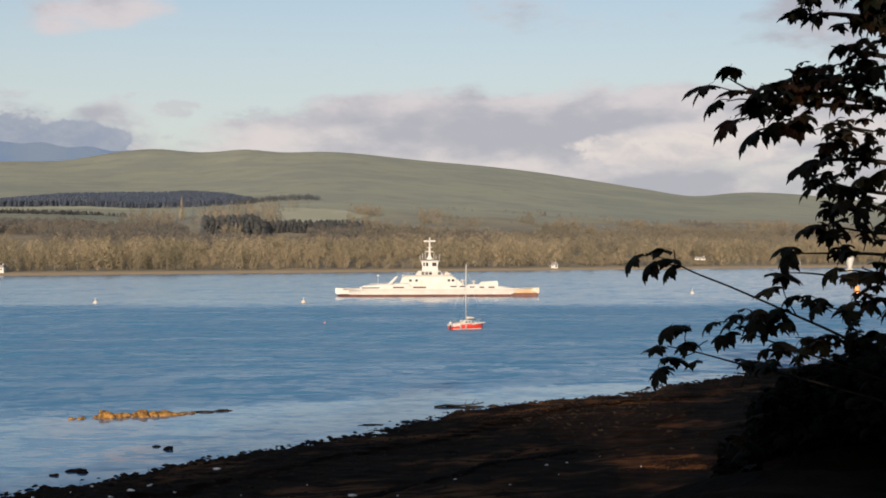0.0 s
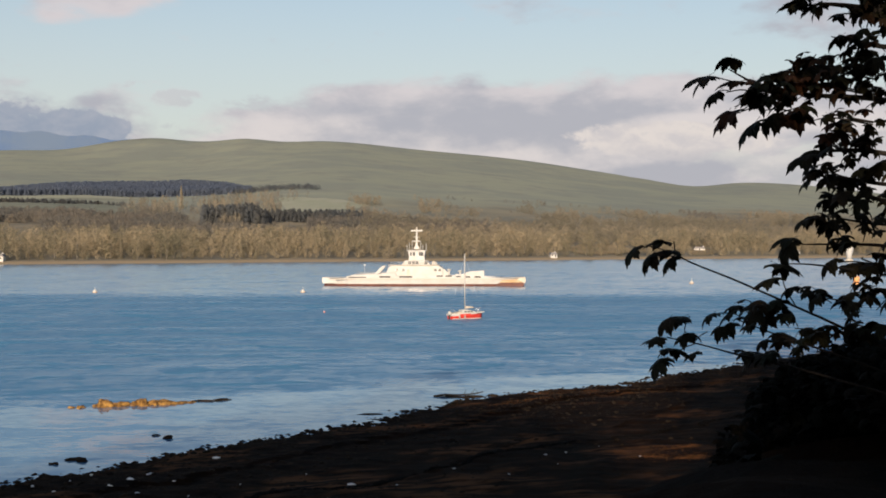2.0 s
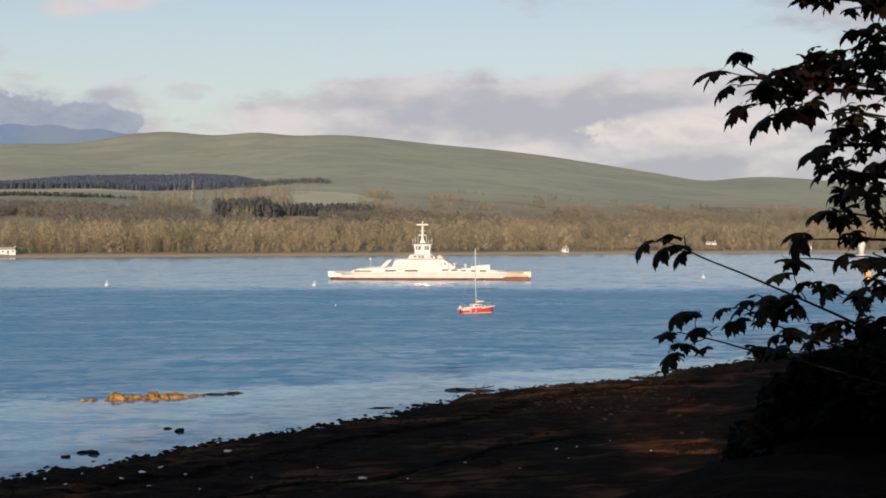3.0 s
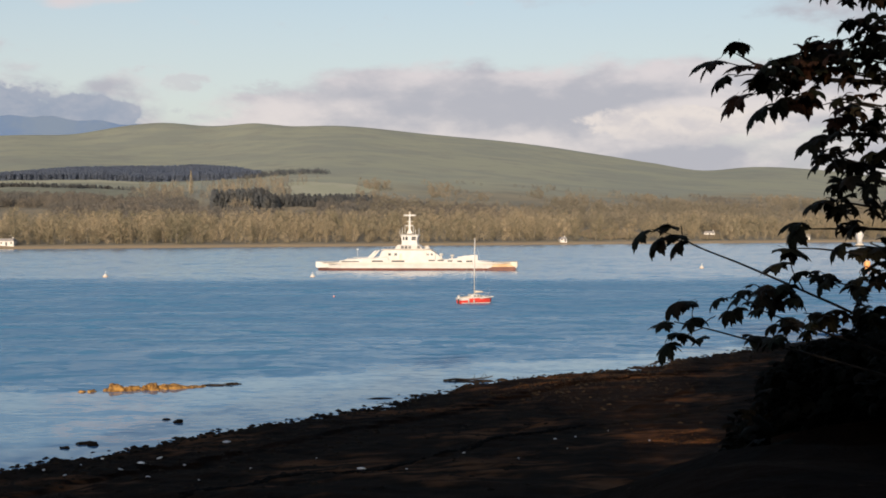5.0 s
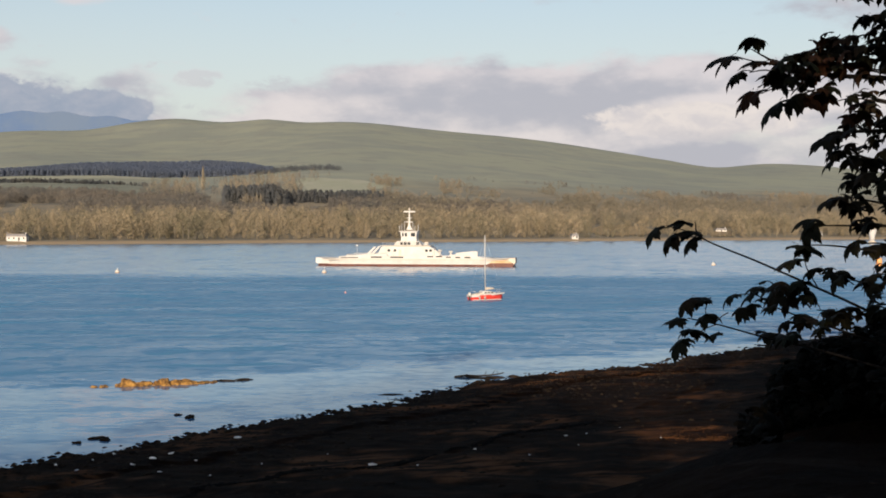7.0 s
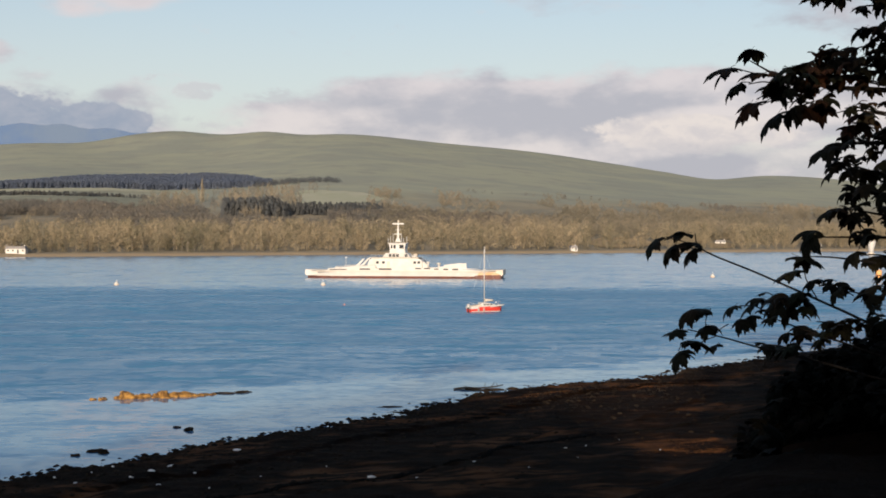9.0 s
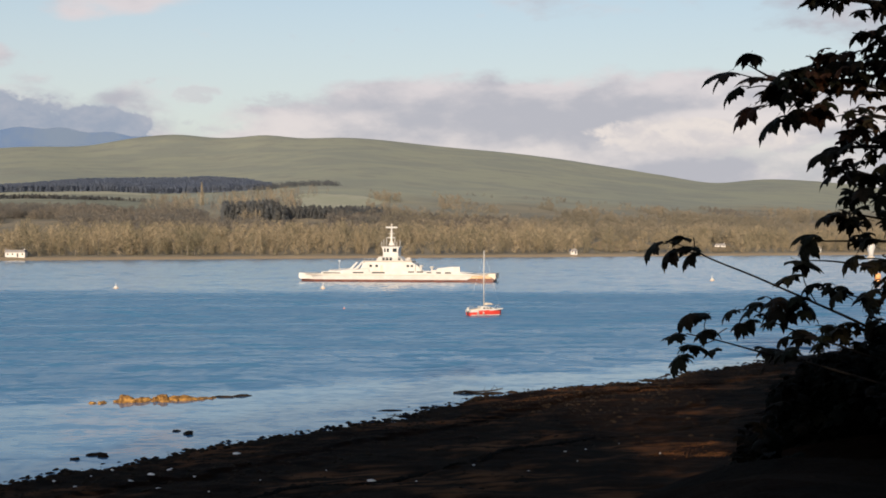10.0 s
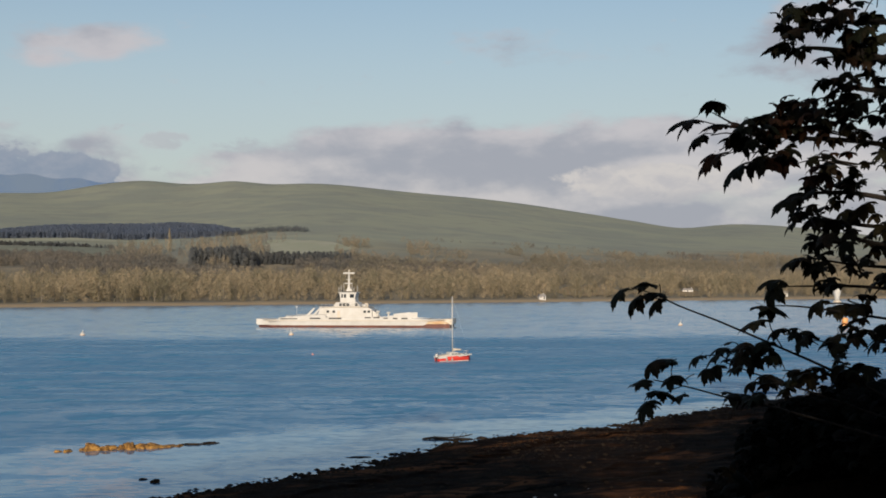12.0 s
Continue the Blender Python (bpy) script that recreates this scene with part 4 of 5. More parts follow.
def sun_patch_chips():
    """Rust-brown chips added where sun patches fall, to brighten them, thinning outwards."""
    spots = ((12.2, 70.9, 1.7, 0.9), (10.3, 68.0, 1.2, 0.7), (12.3, 67.1, 1.0, 0.5), (6.6, 108.6, 2.6, 0.6), (8.9, 115.3, 1.8, 0.5), (4.6, 105.6, 1.3, 0.5), (15.2, 112.5, 2.6, 0.6), (19.4, 115.1, 2.4, 0.6))
    base = chips()
    vs, fs, count = [], [], 0
    for x0, y0, a, w in spots:
        for i in range(900):
            p, q = rng.normal(0, a * .55), rng.normal(0, w * .7)
            x, y = x0 + p * .9 - q * .3, y0 + p * .3 + q
            v, f = base[i % 6]
            size, t = 0.012 + 0.034 * rng.random() ** 3, rng.uniform(0, 6.28)
            s = v * size * [1, 1, .8]
            s = np.stack([s[:, 0] * math.cos(t) - s[:, 1] * math.sin(t), s[:, 0] * math.sin(t) + s[:, 1] * math.cos(t), s[:, 2]], -1)
            vs.append(s + [x, y, on_near(x, y) + size * .15])
            fs.append(f + count)
            count += len(v)
    h = mesh_object("sunlit_brown", np.concatenate(vs), np.concatenate(fs), SUN_BROWN)
    tagged(h, "scattered rust-brown chips that brighten the beach's sun patches", "seaweed", kind="stuff")


sun_patch_chips()


def dark_line():
    """Small black lumps strewn in a wavy line, drawing a dark line across the beach."""
    base = chips()
    vs, fs, count = [], [], 0
    for i in range(1500):
        s = rng.uniform(-14, 36)
        n = 16.0 + 0.26 * (s + 6) * (s > -6) + 0.7 * math.sin(s * .35) + 0.3 * math.sin(s * 1.1) + rng.normal(0, .16)
        x, y = SHORE.x + 0.61 * s + 0.79 * n + 4, SHORE.y + 0.79 * s - 0.61 * n + 4
        v, f = base[i % 6]
        t = rng.uniform(0, 6.28)
        q = v * (0.06 + 0.16 * rng.random() ** 2) * [1.2, 1.0, .9]
        q = np.stack([q[:, 0] * math.cos(t) - q[:, 1] * math.sin(t), q[:, 0] * math.sin(t) + q[:, 1] * math.cos(t), q[:, 2]], -1)
        vs.append(q + [x, y, on_near(x, y)])
        fs.append(f + count)
        count += len(v)
    ob = mesh_object("dark_line", np.concatenate(vs), np.concatenate(fs), BLACK_LUMP)
    tagged(ob, "thin line of black lumps along the beach", "seaweed", kind="stuff")


dark_line()


def litter():
    # white driftwood, with small pieces among it that stand in for glints
    spots = ((-4.6, 67.1, 0.21), (0.5, 67.9, 0.09), (3.9, 101.9, 0.08), (-21.6, 71.2, 0.15), (-17.2, 69.7, 0.15), (5.3, 71.1, 0.09), (-16.2, 74.7, 0.19), (9.8, 68.0, 0.08), (6.4, 71.4, 0.08), (-16.7, 72.2, 0.22), (-13.5, 80.4, 0.22), (-19.7, 68.4, 0.11), (-20.0, 72.5, 0.09), (-19.4, 74.6, 0.15), (-14.2, 71.3, 0.09), (-15.1, 66.8, 0.12), (-10.3, 68.5, 0.06), (-12.4, 65.8, 0.08), (-7.3, 71.9, 0.06), (-2.2, 62.8, 0.06), (3.1, 65.1, 0.07), (5.6, 67.0, 0.05), (8.4, 73.8, 0.04))
    for i, (x, y, size) in enumerate(spots):
        d = part("driftwood", boulder((size, size * .5, size * .28), i + 90, .7, 2), PALE)
        d.matrix_basis = pose(x, y, on_near(x, y) + size * .2, 0, 0, i * 37)
        tagged(d, "bleached white piece for driftwood and glints on dark shingle", "driftwood", "pale flotsam on the beach")


litter()


# ---- maple at the lookout ----
def leaf_mesh(seed):
    """A five-lobed toothed maple leaf, out along +x from its stalk, one unit long, its lobes curling down."""
    r = random.Random(seed)
    curl = r.uniform(0.75, 1.55)
    ring = [(-180, .10)]
    for a, l in ((-116, .66), (-56, .92), (0, 1.0), (56, .92), (116, .66)):
        a, l = a + r.uniform(-6, 6), l * r.uniform(.88, 1.08)
        ring += [(a - 25, l * .60), (a - 17, l * .78), (a - 11, l * .76), (a, l), (a + 10, l * .77), (a + 16, l * .80), (a + 25, l * .58)]

    def bent(a, l):
        p = l * curl
        flat, down = math.sin(min(p, 2.2)) / curl, (1 - math.cos(min(p, 2.2))) / curl
        return flat * math.cos(radians(a)), flat * math.sin(radians(a)) * .82, -down - .06 * math.sin(radians(a * 2.6)) * l
    verts = [(0, 0, 0)] + [bent(a, l * .5) for a, l in ring] + [bent(a, l) for a, l in ring]
    n = len(ring)
    faces = [(0, 1 + i, 1 + (i + 1) % n) for i in range(n)]
    for i in range(n):
        j = (i + 1) % n
        faces += [(1 + i, 1 + n + i, 1 + n + j), (1 + i, 1 + n + j, 1 + j)]
    # stalk, rising back to the twig
    k = len(verts)
    verts += [(-.26, .0, .05), (-.26, .02, .06), (-.26, .0, .07), (0, 0, 0)]
    faces += [(k, k + 1, k + 3), (k + 1, k + 2, k + 3), (k + 2, k, k + 3)]
    return np.array(verts), np.array(faces)


LEAVES = [leaf_mesh(i) for i in range(10)]


def maple():
    r = random.Random(5)
    root = Vector((3.43, 8.60, 0))
    root.z = on_near(root.x, root.y)
    tree = thing("maple_tree", "dark maple tree in shade with drooping lobed leaves", "tree", root)
    trunk = limb_path([root + Vector((0, 0, -.3)), root + Vector((.05, 0, 1.5)), root + Vector((-.05, .05, 3.2)), root + Vector((.1, .1, 5.4))])
    part("trunk", rod([p - root for p in trunk], 0.19, 0.07, 12), BARK, tree)
    meshes = []
    for v, f in LEAVES:
        me = bpy.data.meshes.new("leaf")
        me.from_pydata([tuple(q) for q in v], [], [tuple(int(i) for i in q) for q in f])
        me.materials.append(LEAF)
        meshes.append(me)
    spare_v, spare_f, total, singles = [], [], 0, 0

    def limb(thick, *points):
        part("branch", rod([p - root for p in limb_path(points, 8)], thick, 0.003, 7), BARK, tree)

    def leaf(at, size, yaw, tip=0.0, lean=0.0):
        """One leaf: turned by yaw degrees, its tip lowered by an angle."""
        nonlocal total, singles
        m = Matrix.Translation(Vector(at) - root) @ Matrix.Rotation(radians(yaw) + r.uniform(-.15, .15), 4, "Z") @ Matrix.Rotation(tip, 4, "Y") @ Matrix.Rotation(lean + r.uniform(-.2, .2), 4, "X") @ Matrix.Scale(size * 1.05, 4)
        i = r.randrange(len(LEAVES))
        if singles < 300 and at[0] < 2.6:
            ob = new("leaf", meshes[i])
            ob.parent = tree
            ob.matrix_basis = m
            singles += 1
        else:
            v, f = LEAVES[i]
            spare_v.append(np.c_[v, np.ones(len(v))] @ np.array(m).T[:, :3])
            spare_f.append(f + total)
            total += len(v)

    def spray(at, reach, count):
        """A cluster of leaves on a few thin twigs, most of them drooping towards the light."""
        at = Vector(at)
        for _ in range(2 + count // 9):
            d = Vector((r.uniform(-1, .3) * reach[0], r.uniform(-1, 1) * reach[1], r.uniform(-.8, .8) * reach[2]))
            start = at + Vector((reach[0] * 1.1, .1, r.uniform(-.2, .2) * reach[2]))
            limb(.006, tuple(start), tuple(at + d * .4 + Vector((0, 0, .02))), tuple(at + d))
        for _ in range(count):
            d = Vector((r.gauss(0, 1), r.gauss(0, 1), r.gauss(0, 1))).normalized() * r.random() ** .45
            spot = at + Vector((d.x * reach[0], d.y * reach[1], d.z * reach[2] + .03))
            leaf(spot, r.uniform(.07, .135), r.gauss(180, 75), r.uniform(-.15, .65), r.uniform(-.35, .35))

    # the crown above
    limb(0.030, (3.43, 8.60, 14.40), (2.63, 8.19, 14.48), (2.27, 8.00, 14.49), (2.08, 7.89, 14.46))
    limb(0.030, (3.43, 8.60, 14.76), (2.63, 8.19, 14.68), (2.15, 7.93, 14.63))
    limb(0.028, (3.43, 8.60, 14.26), (2.63, 8.19, 14.27), (2.27, 8.00, 14.30))
    limb(0.030, (3.43, 8.60, 15.01), (2.63, 8.19, 14.99), (2.19, 7.95, 14.90))
    spray((2.16, 7.94, 14.63), (0.15, 0.28, 0.13), 19)
    spray((2.44, 8.09, 14.63), (0.17, 0.28, 0.18), 29)
    spray((2.60, 8.18, 14.54), (0.08, 0.28, 0.20), 15)
    spray((2.08, 7.89, 14.48), (0.07, 0.28, 0.06), 6)
    spray((2.12, 7.92, 14.44), (0.09, 0.28, 0.04), 5)
    spray((2.42, 8.08, 14.44), (0.12, 0.28, 0.02), 5)
    spray((2.36, 8.05, 14.28), (0.14, 0.28, 0.05), 7)
    spray((2.55, 8.15, 14.30), (0.07, 0.28, 0.14), 10)
    spray((2.48, 8.11, 14.97), (0.24, 0.28, 0.15), 29)
    spray((2.20, 7.96, 14.88), (0.13, 0.28, 0.09), 12)
    # the long arm
    limb(0.020, (3.43, 8.60, 13.88), (2.63, 8.19, 13.95), (2.15, 7.93, 13.95), (1.77, 7.71, 13.98), (1.70, 7.67, 14.01), (1.58, 7.60, 14.06))
    limb(0.005, (1.77, 7.71, 13.98), (1.63, 7.63, 13.99), (1.49, 7.54, 14.01))
    limb(0.005, (1.81, 7.74, 13.93), (1.68, 7.66, 13.95), (1.57, 7.59, 13.93))
    limb(0.005, (1.96, 7.82, 13.89), (1.79, 7.73, 13.87), (1.65, 7.64, 13.82))
    limb(0.005, (2.00, 7.85, 13.86), (1.89, 7.78, 13.82), (1.80, 7.73, 13.77))
    spray((1.86, 7.77, 13.91), (0.16, 0.28, 0.11), 23)
    spray((1.76, 7.71, 13.95), (0.08, 0.28, 0.06), 8)
    spray((2.02, 7.85, 14.00), (0.15, 0.28, 0.09), 21)
    spray((2.14, 7.93, 14.09), (0.15, 0.28, 0.11), 23)
    spray((2.38, 8.06, 14.10), (0.17, 0.28, 0.14), 33)
    spray((2.55, 8.15, 14.03), (0.09, 0.28, 0.17), 15)
    spray((1.99, 7.84, 13.83), (0.12, 0.28, 0.05), 6)
    spray((2.28, 8.00, 13.98), (0.18, 0.28, 0.08), 11)
    leaf((1.59, 7.60, 14.12), 0.13, 95, 0.25, 0.00)
    leaf((1.63, 7.63, 14.12), 0.10, 60, 0.00, 0.00)
    leaf((1.44, 7.51, 14.01), 0.17, 186, 0.15, 0.00)
    leaf((1.44, 7.52, 14.00), 0.13, 150, 0.35, 0.00)
    leaf((1.51, 7.56, 13.93), 0.16, 190, 0.35, 0.00)
    leaf((1.66, 7.65, 14.00), 0.15, 178, -0.10, 0.00)
    leaf((1.60, 7.61, 13.82), 0.18, 184, 0.50, 0.00)
    leaf((1.58, 7.60, 13.82), 0.14, 230, 0.50, 0.00)
    leaf((1.75, 7.70, 13.77), 0.18, 188, 0.55, 0.00)
    leaf((1.76, 7.71, 13.77), 0.13, 150, 0.30, 0.00)
    leaf((1.93, 7.81, 13.81), 0.16, 230, 0.60, 0.00)
    leaf((1.86, 7.76, 13.82), 0.16, 200, 0.60, 0.00)
    leaf((2.03, 7.86, 13.84), 0.16, 260, 0.60, 0.00)
    # the middle of the crown
    limb(0.022, (3.43, 8.60, 13.51), (2.63, 8.19, 13.63), (2.27, 8.00, 13.63), (2.15, 7.93, 13.60))
    limb(0.020, (3.43, 8.60, 13.40), (2.55, 8.15, 13.45), (2.23, 7.98, 13.51))
    limb(0.020, (3.43, 8.60, 13.24), (2.67, 8.21, 13.34), (2.53, 8.14, 13.37), (2.31, 8.02, 13.34))
    limb(0.016, (3.43, 8.60, 13.17), (2.63, 8.19, 13.20), (2.21, 7.96, 13.25))
    spray((2.38, 8.06, 13.81), (0.17, 0.28, 0.07), 9)
    spray((2.24, 7.98, 13.66), (0.10, 0.28, 0.09), 8)
    spray((2.49, 8.12, 13.66), (0.11, 0.28, 0.15), 15)
    spray((2.22, 7.97, 13.48), (0.09, 0.28, 0.09), 9)
    spray((2.45, 8.09, 13.46), (0.13, 0.28, 0.10), 14)
    spray((2.57, 8.16, 13.52), (0.05, 0.28, 0.17), 9)
    spray((2.35, 8.04, 13.33), (0.11, 0.28, 0.05), 9)
    spray((2.28, 8.00, 13.18), (0.10, 0.28, 0.09), 11)
    spray((2.37, 8.05, 13.08), (0.10, 0.28, 0.05), 7)
    spray((2.55, 8.15, 13.18), (0.07, 0.28, 0.12), 8)
    spray((2.53, 8.14, 13.35), (0.07, 0.28, 0.05), 4)
    leaf((2.10, 7.90, 13.60), 0.20, 186, 0.35, 0.00)
    leaf((2.15, 7.93, 13.63), 0.14, 200, 0.20, 0.00)
    leaf((2.16, 7.93, 13.25), 0.16, 180, 0.05, 0.00)
    leaf((2.10, 7.90, 13.23), 0.12, 190, 0.20, 0.00)
    # the level bough and the leaves under it
    limb(0.014, (3.43, 8.60, 13.00), (2.67, 8.21, 13.07), (2.31, 8.02, 13.08), (2.01, 7.85, 13.08))
    limb(0.010, (3.43, 8.60, 12.78), (2.55, 8.15, 12.91), (2.17, 7.94, 12.96), (1.95, 7.81, 12.97))
    limb(0.004, (2.03, 7.86, 12.72), (1.95, 7.81, 12.84), (1.94, 7.81, 12.92))
    leaf((2.00, 7.85, 13.12), 0.15, 176, 0.00, 0.00)
    leaf((1.97, 7.83, 13.08), 0.16, 215, 0.75, 0.00)
    leaf((1.91, 7.79, 12.97), 0.19, 5, 0.10, 0.00)
    leaf((1.94, 7.81, 12.96), 0.14, 60, 0.40, 0.00)
    leaf((1.87, 7.77, 12.89), 0.17, 186, 0.20, 0.00)
    leaf((1.85, 7.76, 12.88), 0.12, 140, 0.20, 0.00)
    leaf((2.02, 7.85, 12.84), 0.13, 178, 0.05, 0.00)
    leaf((2.28, 8.00, 12.99), 0.15, 182, 0.50, 0.00)
    spray((2.49, 8.12, 12.95), (0.11, 0.28, 0.07), 11)
    spray((2.53, 8.14, 12.78), (0.08, 0.28, 0.09), 10)
    spray((2.17, 7.94, 12.77), (0.11, 0.28, 0.05), 7)
    spray((2.37, 8.05, 12.71), (0.10, 0.28, 0.07), 8)
    # the long thin twig over the water
    limb(0.010, (3.43, 8.60, 12.10), (2.39, 8.06, 12.57), (2.03, 7.86, 12.72), (1.63, 7.63, 12.88), (1.29, 7.42, 13.01), (1.24, 7.39, 13.10))
    limb(0.003, (1.29, 7.42, 13.01), (1.19, 7.35, 13.05), (1.07, 7.28, 13.08))
    limb(0.003, (1.29, 7.42, 13.01), (1.22, 7.38, 13.02), (1.15, 7.33, 13.03))
    leaf((1.18, 7.35, 13.10), 0.14, 178, -0.05, 0.00)
    leaf((1.16, 7.34, 13.11), 0.09, 90, 0.00, 0.00)
    leaf((1.00, 7.23, 13.06), 0.12, 205, 0.75, 0.00)
    leaf((1.11, 7.30, 13.03), 0.14, 204, 0.60, 0.00)
    leaf((1.09, 7.29, 13.02), 0.11, 170, 0.60, 0.00)
    leaf((1.24, 7.39, 13.05), 0.14, 180, -0.10, 0.00)
    leaf((1.23, 7.38, 13.01), 0.11, 196, 0.70, 0.00)
    leaf((1.24, 7.39, 13.00), 0.09, 150, 0.50, 0.00)
    # the hanging leaves below it
    spray((1.79, 7.72, 12.72), (0.12, 0.28, 0.04), 9)
    spray((1.92, 7.80, 12.65), (0.06, 0.28, 0.05), 6)
    spray((1.71, 7.68, 12.63), (0.05, 0.28, 0.04), 3)
    spray((2.21, 7.96, 12.54), (0.12, 0.28, 0.06), 13)
    spray((1.98, 7.83, 12.50), (0.14, 0.28, 0.06), 11)
    spray((1.79, 7.72, 12.44), (0.09, 0.28, 0.04), 8)
    spray((2.49, 8.12, 12.57), (0.11, 0.28, 0.08), 15)
    limb(0.009, (3.43, 8.60, 12.04), (2.31, 8.02, 12.43), (1.94, 7.81, 12.55), (1.64, 7.64, 12.66))
    limb(0.004, (1.74, 7.69, 12.62), (1.63, 7.63, 12.69), (1.52, 7.56, 12.70))
    leaf((1.61, 7.61, 12.71), 0.12, 190, 0.40, 0.00)
    leaf((1.59, 7.60, 12.64), 0.12, 205, 0.50, 0.00)
    leaf((1.48, 7.54, 12.70), 0.11, 180, 0.30, 0.00)
    leaf((1.53, 7.57, 12.62), 0.11, 235, 0.50, 0.00)
    leaf((1.65, 7.64, 12.74), 0.12, 175, -0.10, 0.00)
    leaf((1.75, 7.70, 12.70), 0.13, 240, 0.70, 0.00)
    leaf((1.84, 7.75, 12.68), 0.13, 215, 0.70, 0.00)
    # the lowest twig
    limb(0.008, (3.43, 8.60, 11.95), (2.12, 7.91, 12.34), (1.69, 7.67, 12.45), (1.41, 7.50, 12.53), (1.20, 7.36, 12.58))
    limb(0.003, (1.33, 7.44, 12.55), (1.31, 7.44, 12.62), (1.34, 7.45, 12.69))
    limb(0.003, (1.38, 7.47, 12.54), (1.29, 7.42, 12.51), (1.24, 7.39, 12.46))
    limb(0.003, (1.36, 7.46, 12.54), (1.41, 7.50, 12.58), (1.45, 7.52, 12.60))
    leaf((1.16, 7.34, 12.57), 0.11, 172, -0.15, 0.00)
    leaf((1.14, 7.32, 12.58), 0.10, 218, 0.40, 0.00)
    leaf((1.29, 7.42, 12.69), 0.14, 182, 0.00, 0.00)
    leaf((1.21, 7.37, 12.68), 0.13, 200, 0.50, 0.00)
    leaf((1.29, 7.42, 12.67), 0.07, 10, -0.30, 0.00)
    leaf((1.33, 7.44, 12.60), 0.12, 50, -0.10, 0.00)
    leaf((1.30, 7.42, 12.58), 0.10, 250, 0.40, 0.00)
    leaf((1.22, 7.38, 12.52), 0.14, 15, 0.10, 0.00)
    leaf((1.21, 7.37, 12.52), 0.09, 170, 0.10, 0.00)
    leaf((1.37, 7.47, 12.49), 0.10, 185, 0.40, 0.00)
    leaf((1.19, 7.36, 12.47), 0.11, 188, 0.20, 0.00)
    leaf((1.15, 7.33, 12.45), 0.12, 225, 0.60, 0.00)
    leaf((1.17, 7.34, 12.46), 0.08, 350, 0.10, 0.00)
    # leaves close round the stem
    spray((2.76, 8.26, 14.87), (0.10, 0.28, 0.17), 15)
    spray((2.76, 8.26, 14.49), (0.09, 0.28, 0.19), 15)
    spray((2.76, 8.26, 14.14), (0.09, 0.28, 0.19), 15)
    spray((2.76, 8.26, 13.80), (0.09, 0.28, 0.19), 14)
    spray((2.76, 8.26, 13.42), (0.09, 0.28, 0.19), 14)
    spray((2.76, 8.26, 13.08), (0.09, 0.28, 0.15), 12)
    spray((2.75, 8.26, 12.77), (0.09, 0.28, 0.14), 12)
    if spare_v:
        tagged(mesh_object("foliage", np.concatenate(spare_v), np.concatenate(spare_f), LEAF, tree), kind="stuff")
    return tree


MAPLE = maple()


def bush(x, y, h, w, count, seed):
    """A dense shrub of many stems and leaves."""
    r = random.Random(seed)
    z = on_near(x, y)
    b = thing("shrub", "dense dark shrub on the shaded bank", "shrub", (x, y, z), 0, "shrubs on the bank")
    for i in range(7):
        a = r.uniform(0, 6.28)
        part("stem", rod(limb_path([(0, 0, -.1), (.2 * w * math.cos(a), .2 * w * math.sin(a), h * .4), (.45 * w * math.cos(a), .45 * w * math.sin(a), h * .85)], 4), .035, .008, 6), BARK, b)
    vs, fs, total = [], [], 0
    for i in range(count):
        d = Vector((r.gauss(0, 1), r.gauss(0, 1), r.gauss(0, 1))).normalized() * r.random() ** .4
        lump = 1 + .25 * noise.noise(d * 2.2 + Vector((seed, 0, 0)))
        at = Vector((d.x * w * lump, d.y * w * lump, h * .5 + d.z * h * .52 * lump))
        m = Matrix.Translation(at) @ Matrix.Rotation(r.uniform(0, 6.28), 4, "Z") @ Matrix.Rotation(r.uniform(-.8, .8), 4, "X") @ Matrix.Scale(r.uniform(.09, .15), 4)
        v, f = LEAVES[i % 10]
        vs.append(np.c_[v, np.ones(len(v))] @ np.array(m).T[:, :3])
        fs.append(f + total)
        total += len(v)
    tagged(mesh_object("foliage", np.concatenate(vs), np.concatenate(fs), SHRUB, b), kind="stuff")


# near-black shrubs, some added low to fill out the dark of the slope
bush(3.46, 12.00, 1.10, 0.75, 1500, 1)
bush(3.82, 11.00, 0.76, 0.90, 1500, 2)
bush(4.05, 16.00, 1.35, 0.85, 1300, 3)
bush(4.45, 19.00, 1.15, 0.95, 1100, 4)
bush(3.35, 14.00, 0.95, 0.60, 900, 6)
bush(4.95, 18.00, 1.75, 1.00, 1200, 7)
bush(3.90, 10.00, 0.98, 0.90, 1000, 5)


def undergrowth():
    """Bramble and fern leaves over the face of the bank."""
    r = random.Random(21)
    vs, fs, total = [], [], 0
    # leaves added in near black, so the bank face looks deep in shade
    while len(vs) < 6000:
        s, n = r.uniform(-40, 34), r.uniform(43, 59)
        x, y = SHORE.x + .61 * s + .79 * n, SHORE.y + .79 * s - .61 * n
        if y < 9 or x / y < 0.215 or noise.noise(Vector((x * .35, y * .35, 0))) < -.15:
            continue
        z = on_near(x, y) + r.random() ** 2 * .55 * (1 + noise.noise(Vector((x * .5, y * .5, 4))))
        m = Matrix.Translation((x, y, z + .12)) @ Matrix.Rotation(r.uniform(0, 6.28), 4, "Z") @ Matrix.Rotation(r.uniform(-1.3, 1.3), 4, "X") @ Matrix.Scale(r.uniform(.09, .20), 4)
        v, f = LEAVES[len(vs) % 10]
        vs.append(np.c_[v, np.ones(len(v))] @ np.array(m).T[:, :3])
        fs.append(f + total)
        total += len(v)
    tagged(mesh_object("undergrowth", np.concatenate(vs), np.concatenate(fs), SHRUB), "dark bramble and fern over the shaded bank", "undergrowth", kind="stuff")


undergrowth()


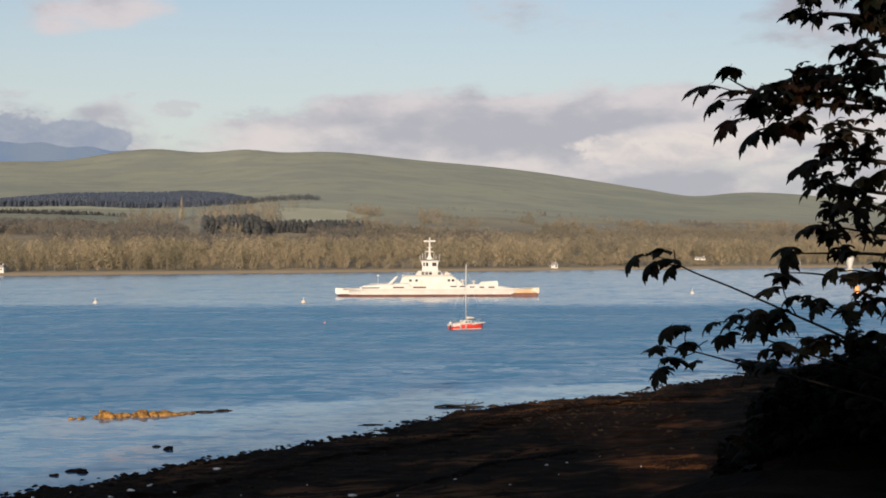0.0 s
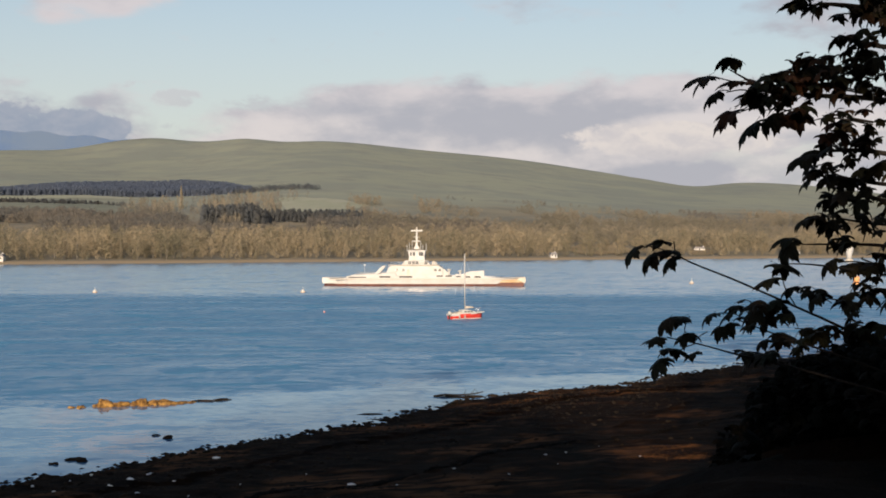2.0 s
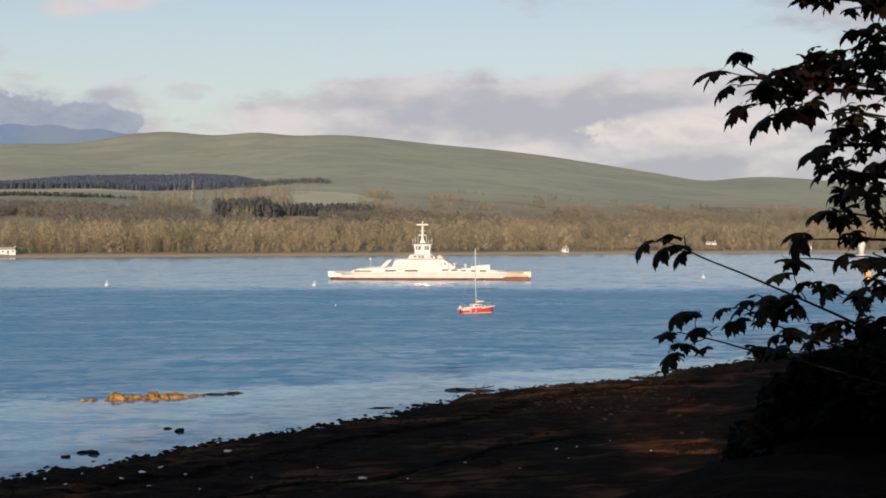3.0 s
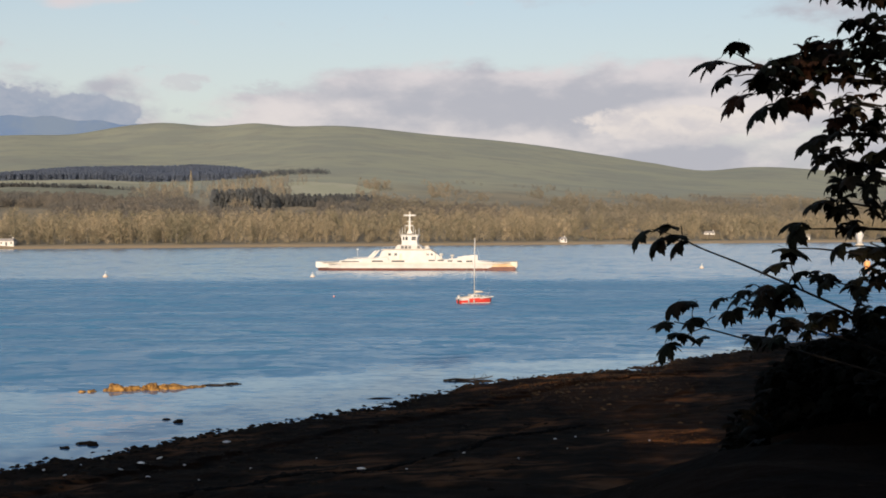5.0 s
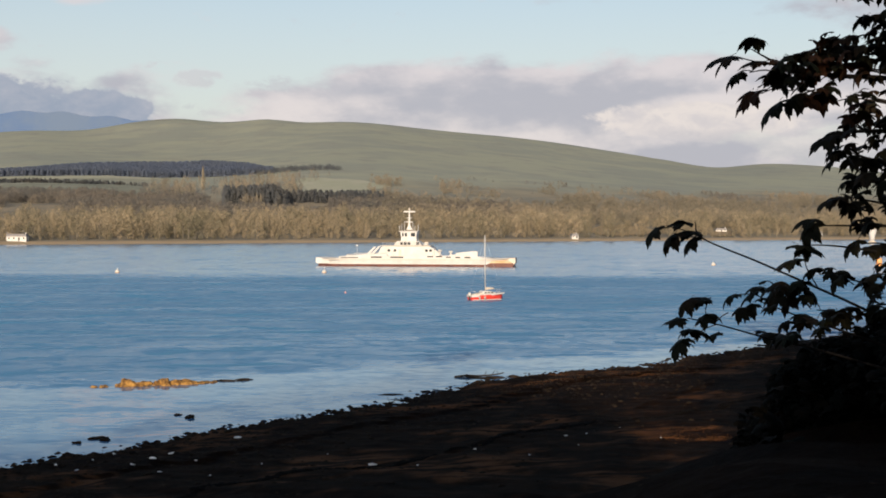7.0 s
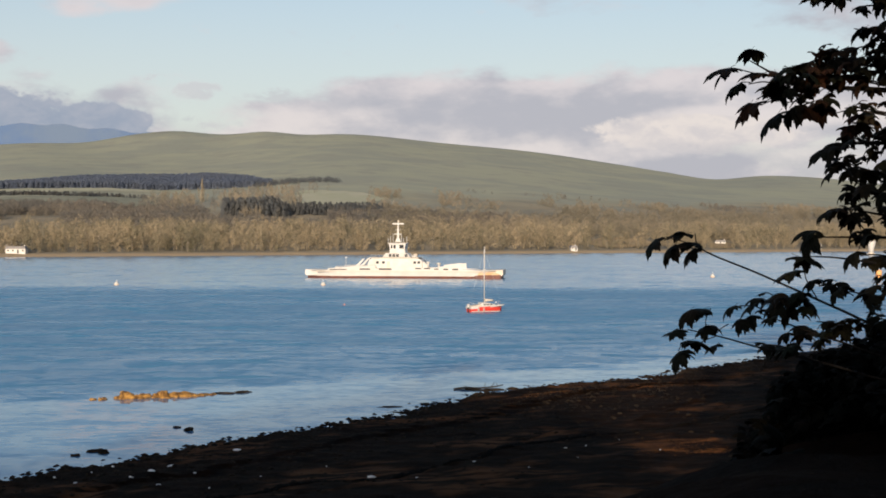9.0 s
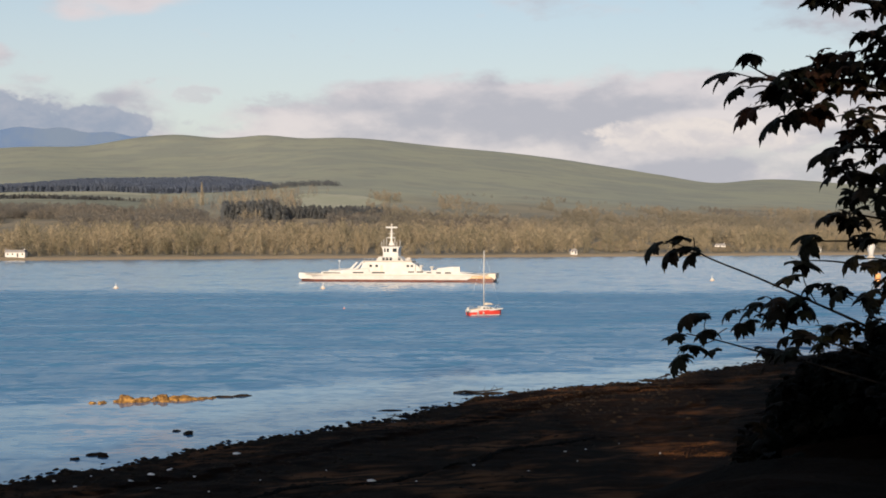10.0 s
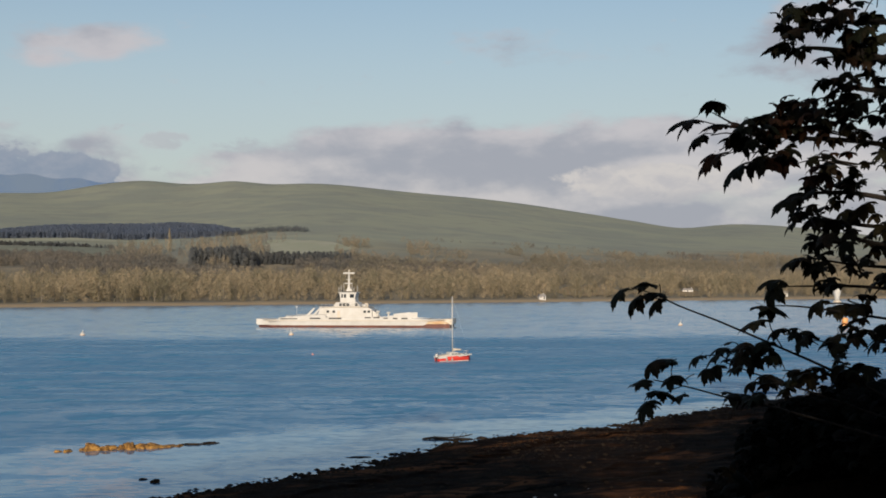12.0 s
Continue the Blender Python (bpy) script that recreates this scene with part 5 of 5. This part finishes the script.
# ---- the wood on the bank behind the lookout, which shades the beach ----
def bank_tree(seed):
    t = thing("tree", "tall broadleaf tree on the bank top", "tree", group="wood on the bank")
    bm = rod([(0, 0, -.02), (.01, 0, .3), (0, .01, .75)], .02, .006, 8)
    for i in range(5):
        a = i * 1.9 + seed
        rod([(0, 0, .25 + i * .09), (.13 * math.cos(a), .13 * math.sin(a), .42 + i * .09)], .008, .002, 5, bm)
    part("trunk", bm, BARK, t)
    c = crown_cloud(1000, seed + 200, 0.042, 1.15, 0.06).reshape(-1, 3)
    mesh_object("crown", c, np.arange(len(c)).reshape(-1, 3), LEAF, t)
    return t


# lines along the sun where the wood stands lower, with the height of its trees
SUN_GAPS = ((12.4, 69.5, 4.6, 7.0), (8.3, 114, 3.0, 13.5), (15.5, 113.6, 3.4, 12.5), (24.0, 128.0, 4.0, 12.5))


def bank_wood():
    kinds = [bank_tree(i) for i in range(4)]
    r = random.Random(3)
    i = 0
    for row, n in enumerate((69, 75, 82, 90)):
        for s in np.arange(-190, 110, 7.5):
            s, m = s + r.uniform(-2, 2) + row * 2.5, n + r.uniform(-1.5, 1.5)
            x, y = SHORE.x + .61 * s + .79 * m, SHORE.y + .79 * s - .61 * m
            low = [h for gx, gy, w, h in SUN_GAPS if abs((x - gx) * math.cos(SUN_SIDE) - (y - gy) * math.sin(SUN_SIDE)) < w]
            if x * x + y * y < 30 or (y > 0 and abs(x) < y * 0.5 + 4):
                continue
            at = pose(x, y, on_near(x, y) - .2, 0, 0, r.uniform(0, 360))
            k = kinds[i] if i < 4 else copy_thing(kinds[i % 4], at)
            k.matrix_basis = at
            h = min([r.uniform(20, 24.5)] + low)
            k.scale = (h, h, h)
            i += 1


bank_wood()


# ---- what moves ----
def motions():
    # the ferry crosses slowly, turning a little away
    walk(FERRY, [(t, pose(x, y, 0, 0, 0, turn)) for t, x, y, turn in (
        (0, -2.2, 399.5, 0), (2.5, -6.7, 400.5, -2), (4.5, -9.9, 402, -3), (6.5, -13.6, 404, -5), (9.0, -17.6, 406.5, -6.5), (10.5, -20.5, 408, -7.5), (12, -23.0, 409, -8.5))])
    # boats and buoys nod on the ripples
    steps = np.arange(0, 12.01, 1.0)
    walk(YACHT, [(t, pose(3.5 - .02 * t, 229, 0.03 * math.sin(t * 1.5), .6 * math.sin(t * 1.7), .5 * math.sin(t * 1.3 + 1), 28 - .25 * t)) for t in steps])
    for i, b in enumerate((*BUOYS, CHANNEL_BUOY)):
        p = b.matrix_basis.translation.copy()
        walk(b, [(t, pose(p.x, p.y, 0.04 * math.sin(t * 1.8 + i * 2), 4 * math.sin(t * 1.4 + i), 4 * math.sin(t * 1.7 + i * 3), 0)) for t in steps])
    # the maple leans and returns in the light wind
    p = MAPLE.matrix_basis.translation.copy()
    walk(MAPLE, [(t, pose(p.x, p.y, p.z, 0.10 * math.sin(t * 1.1), 0.14 * math.sin(t * 0.8 + 1.5), 0.2 * math.sin(t * .9))) for t in steps])
    # the ripples run down the wind
    walk(lake, [(0, pose(0, 0, 0)), (6, pose(-4.5, -1.5, 0)), (12, pose(-9, -3, 0))])


motions()
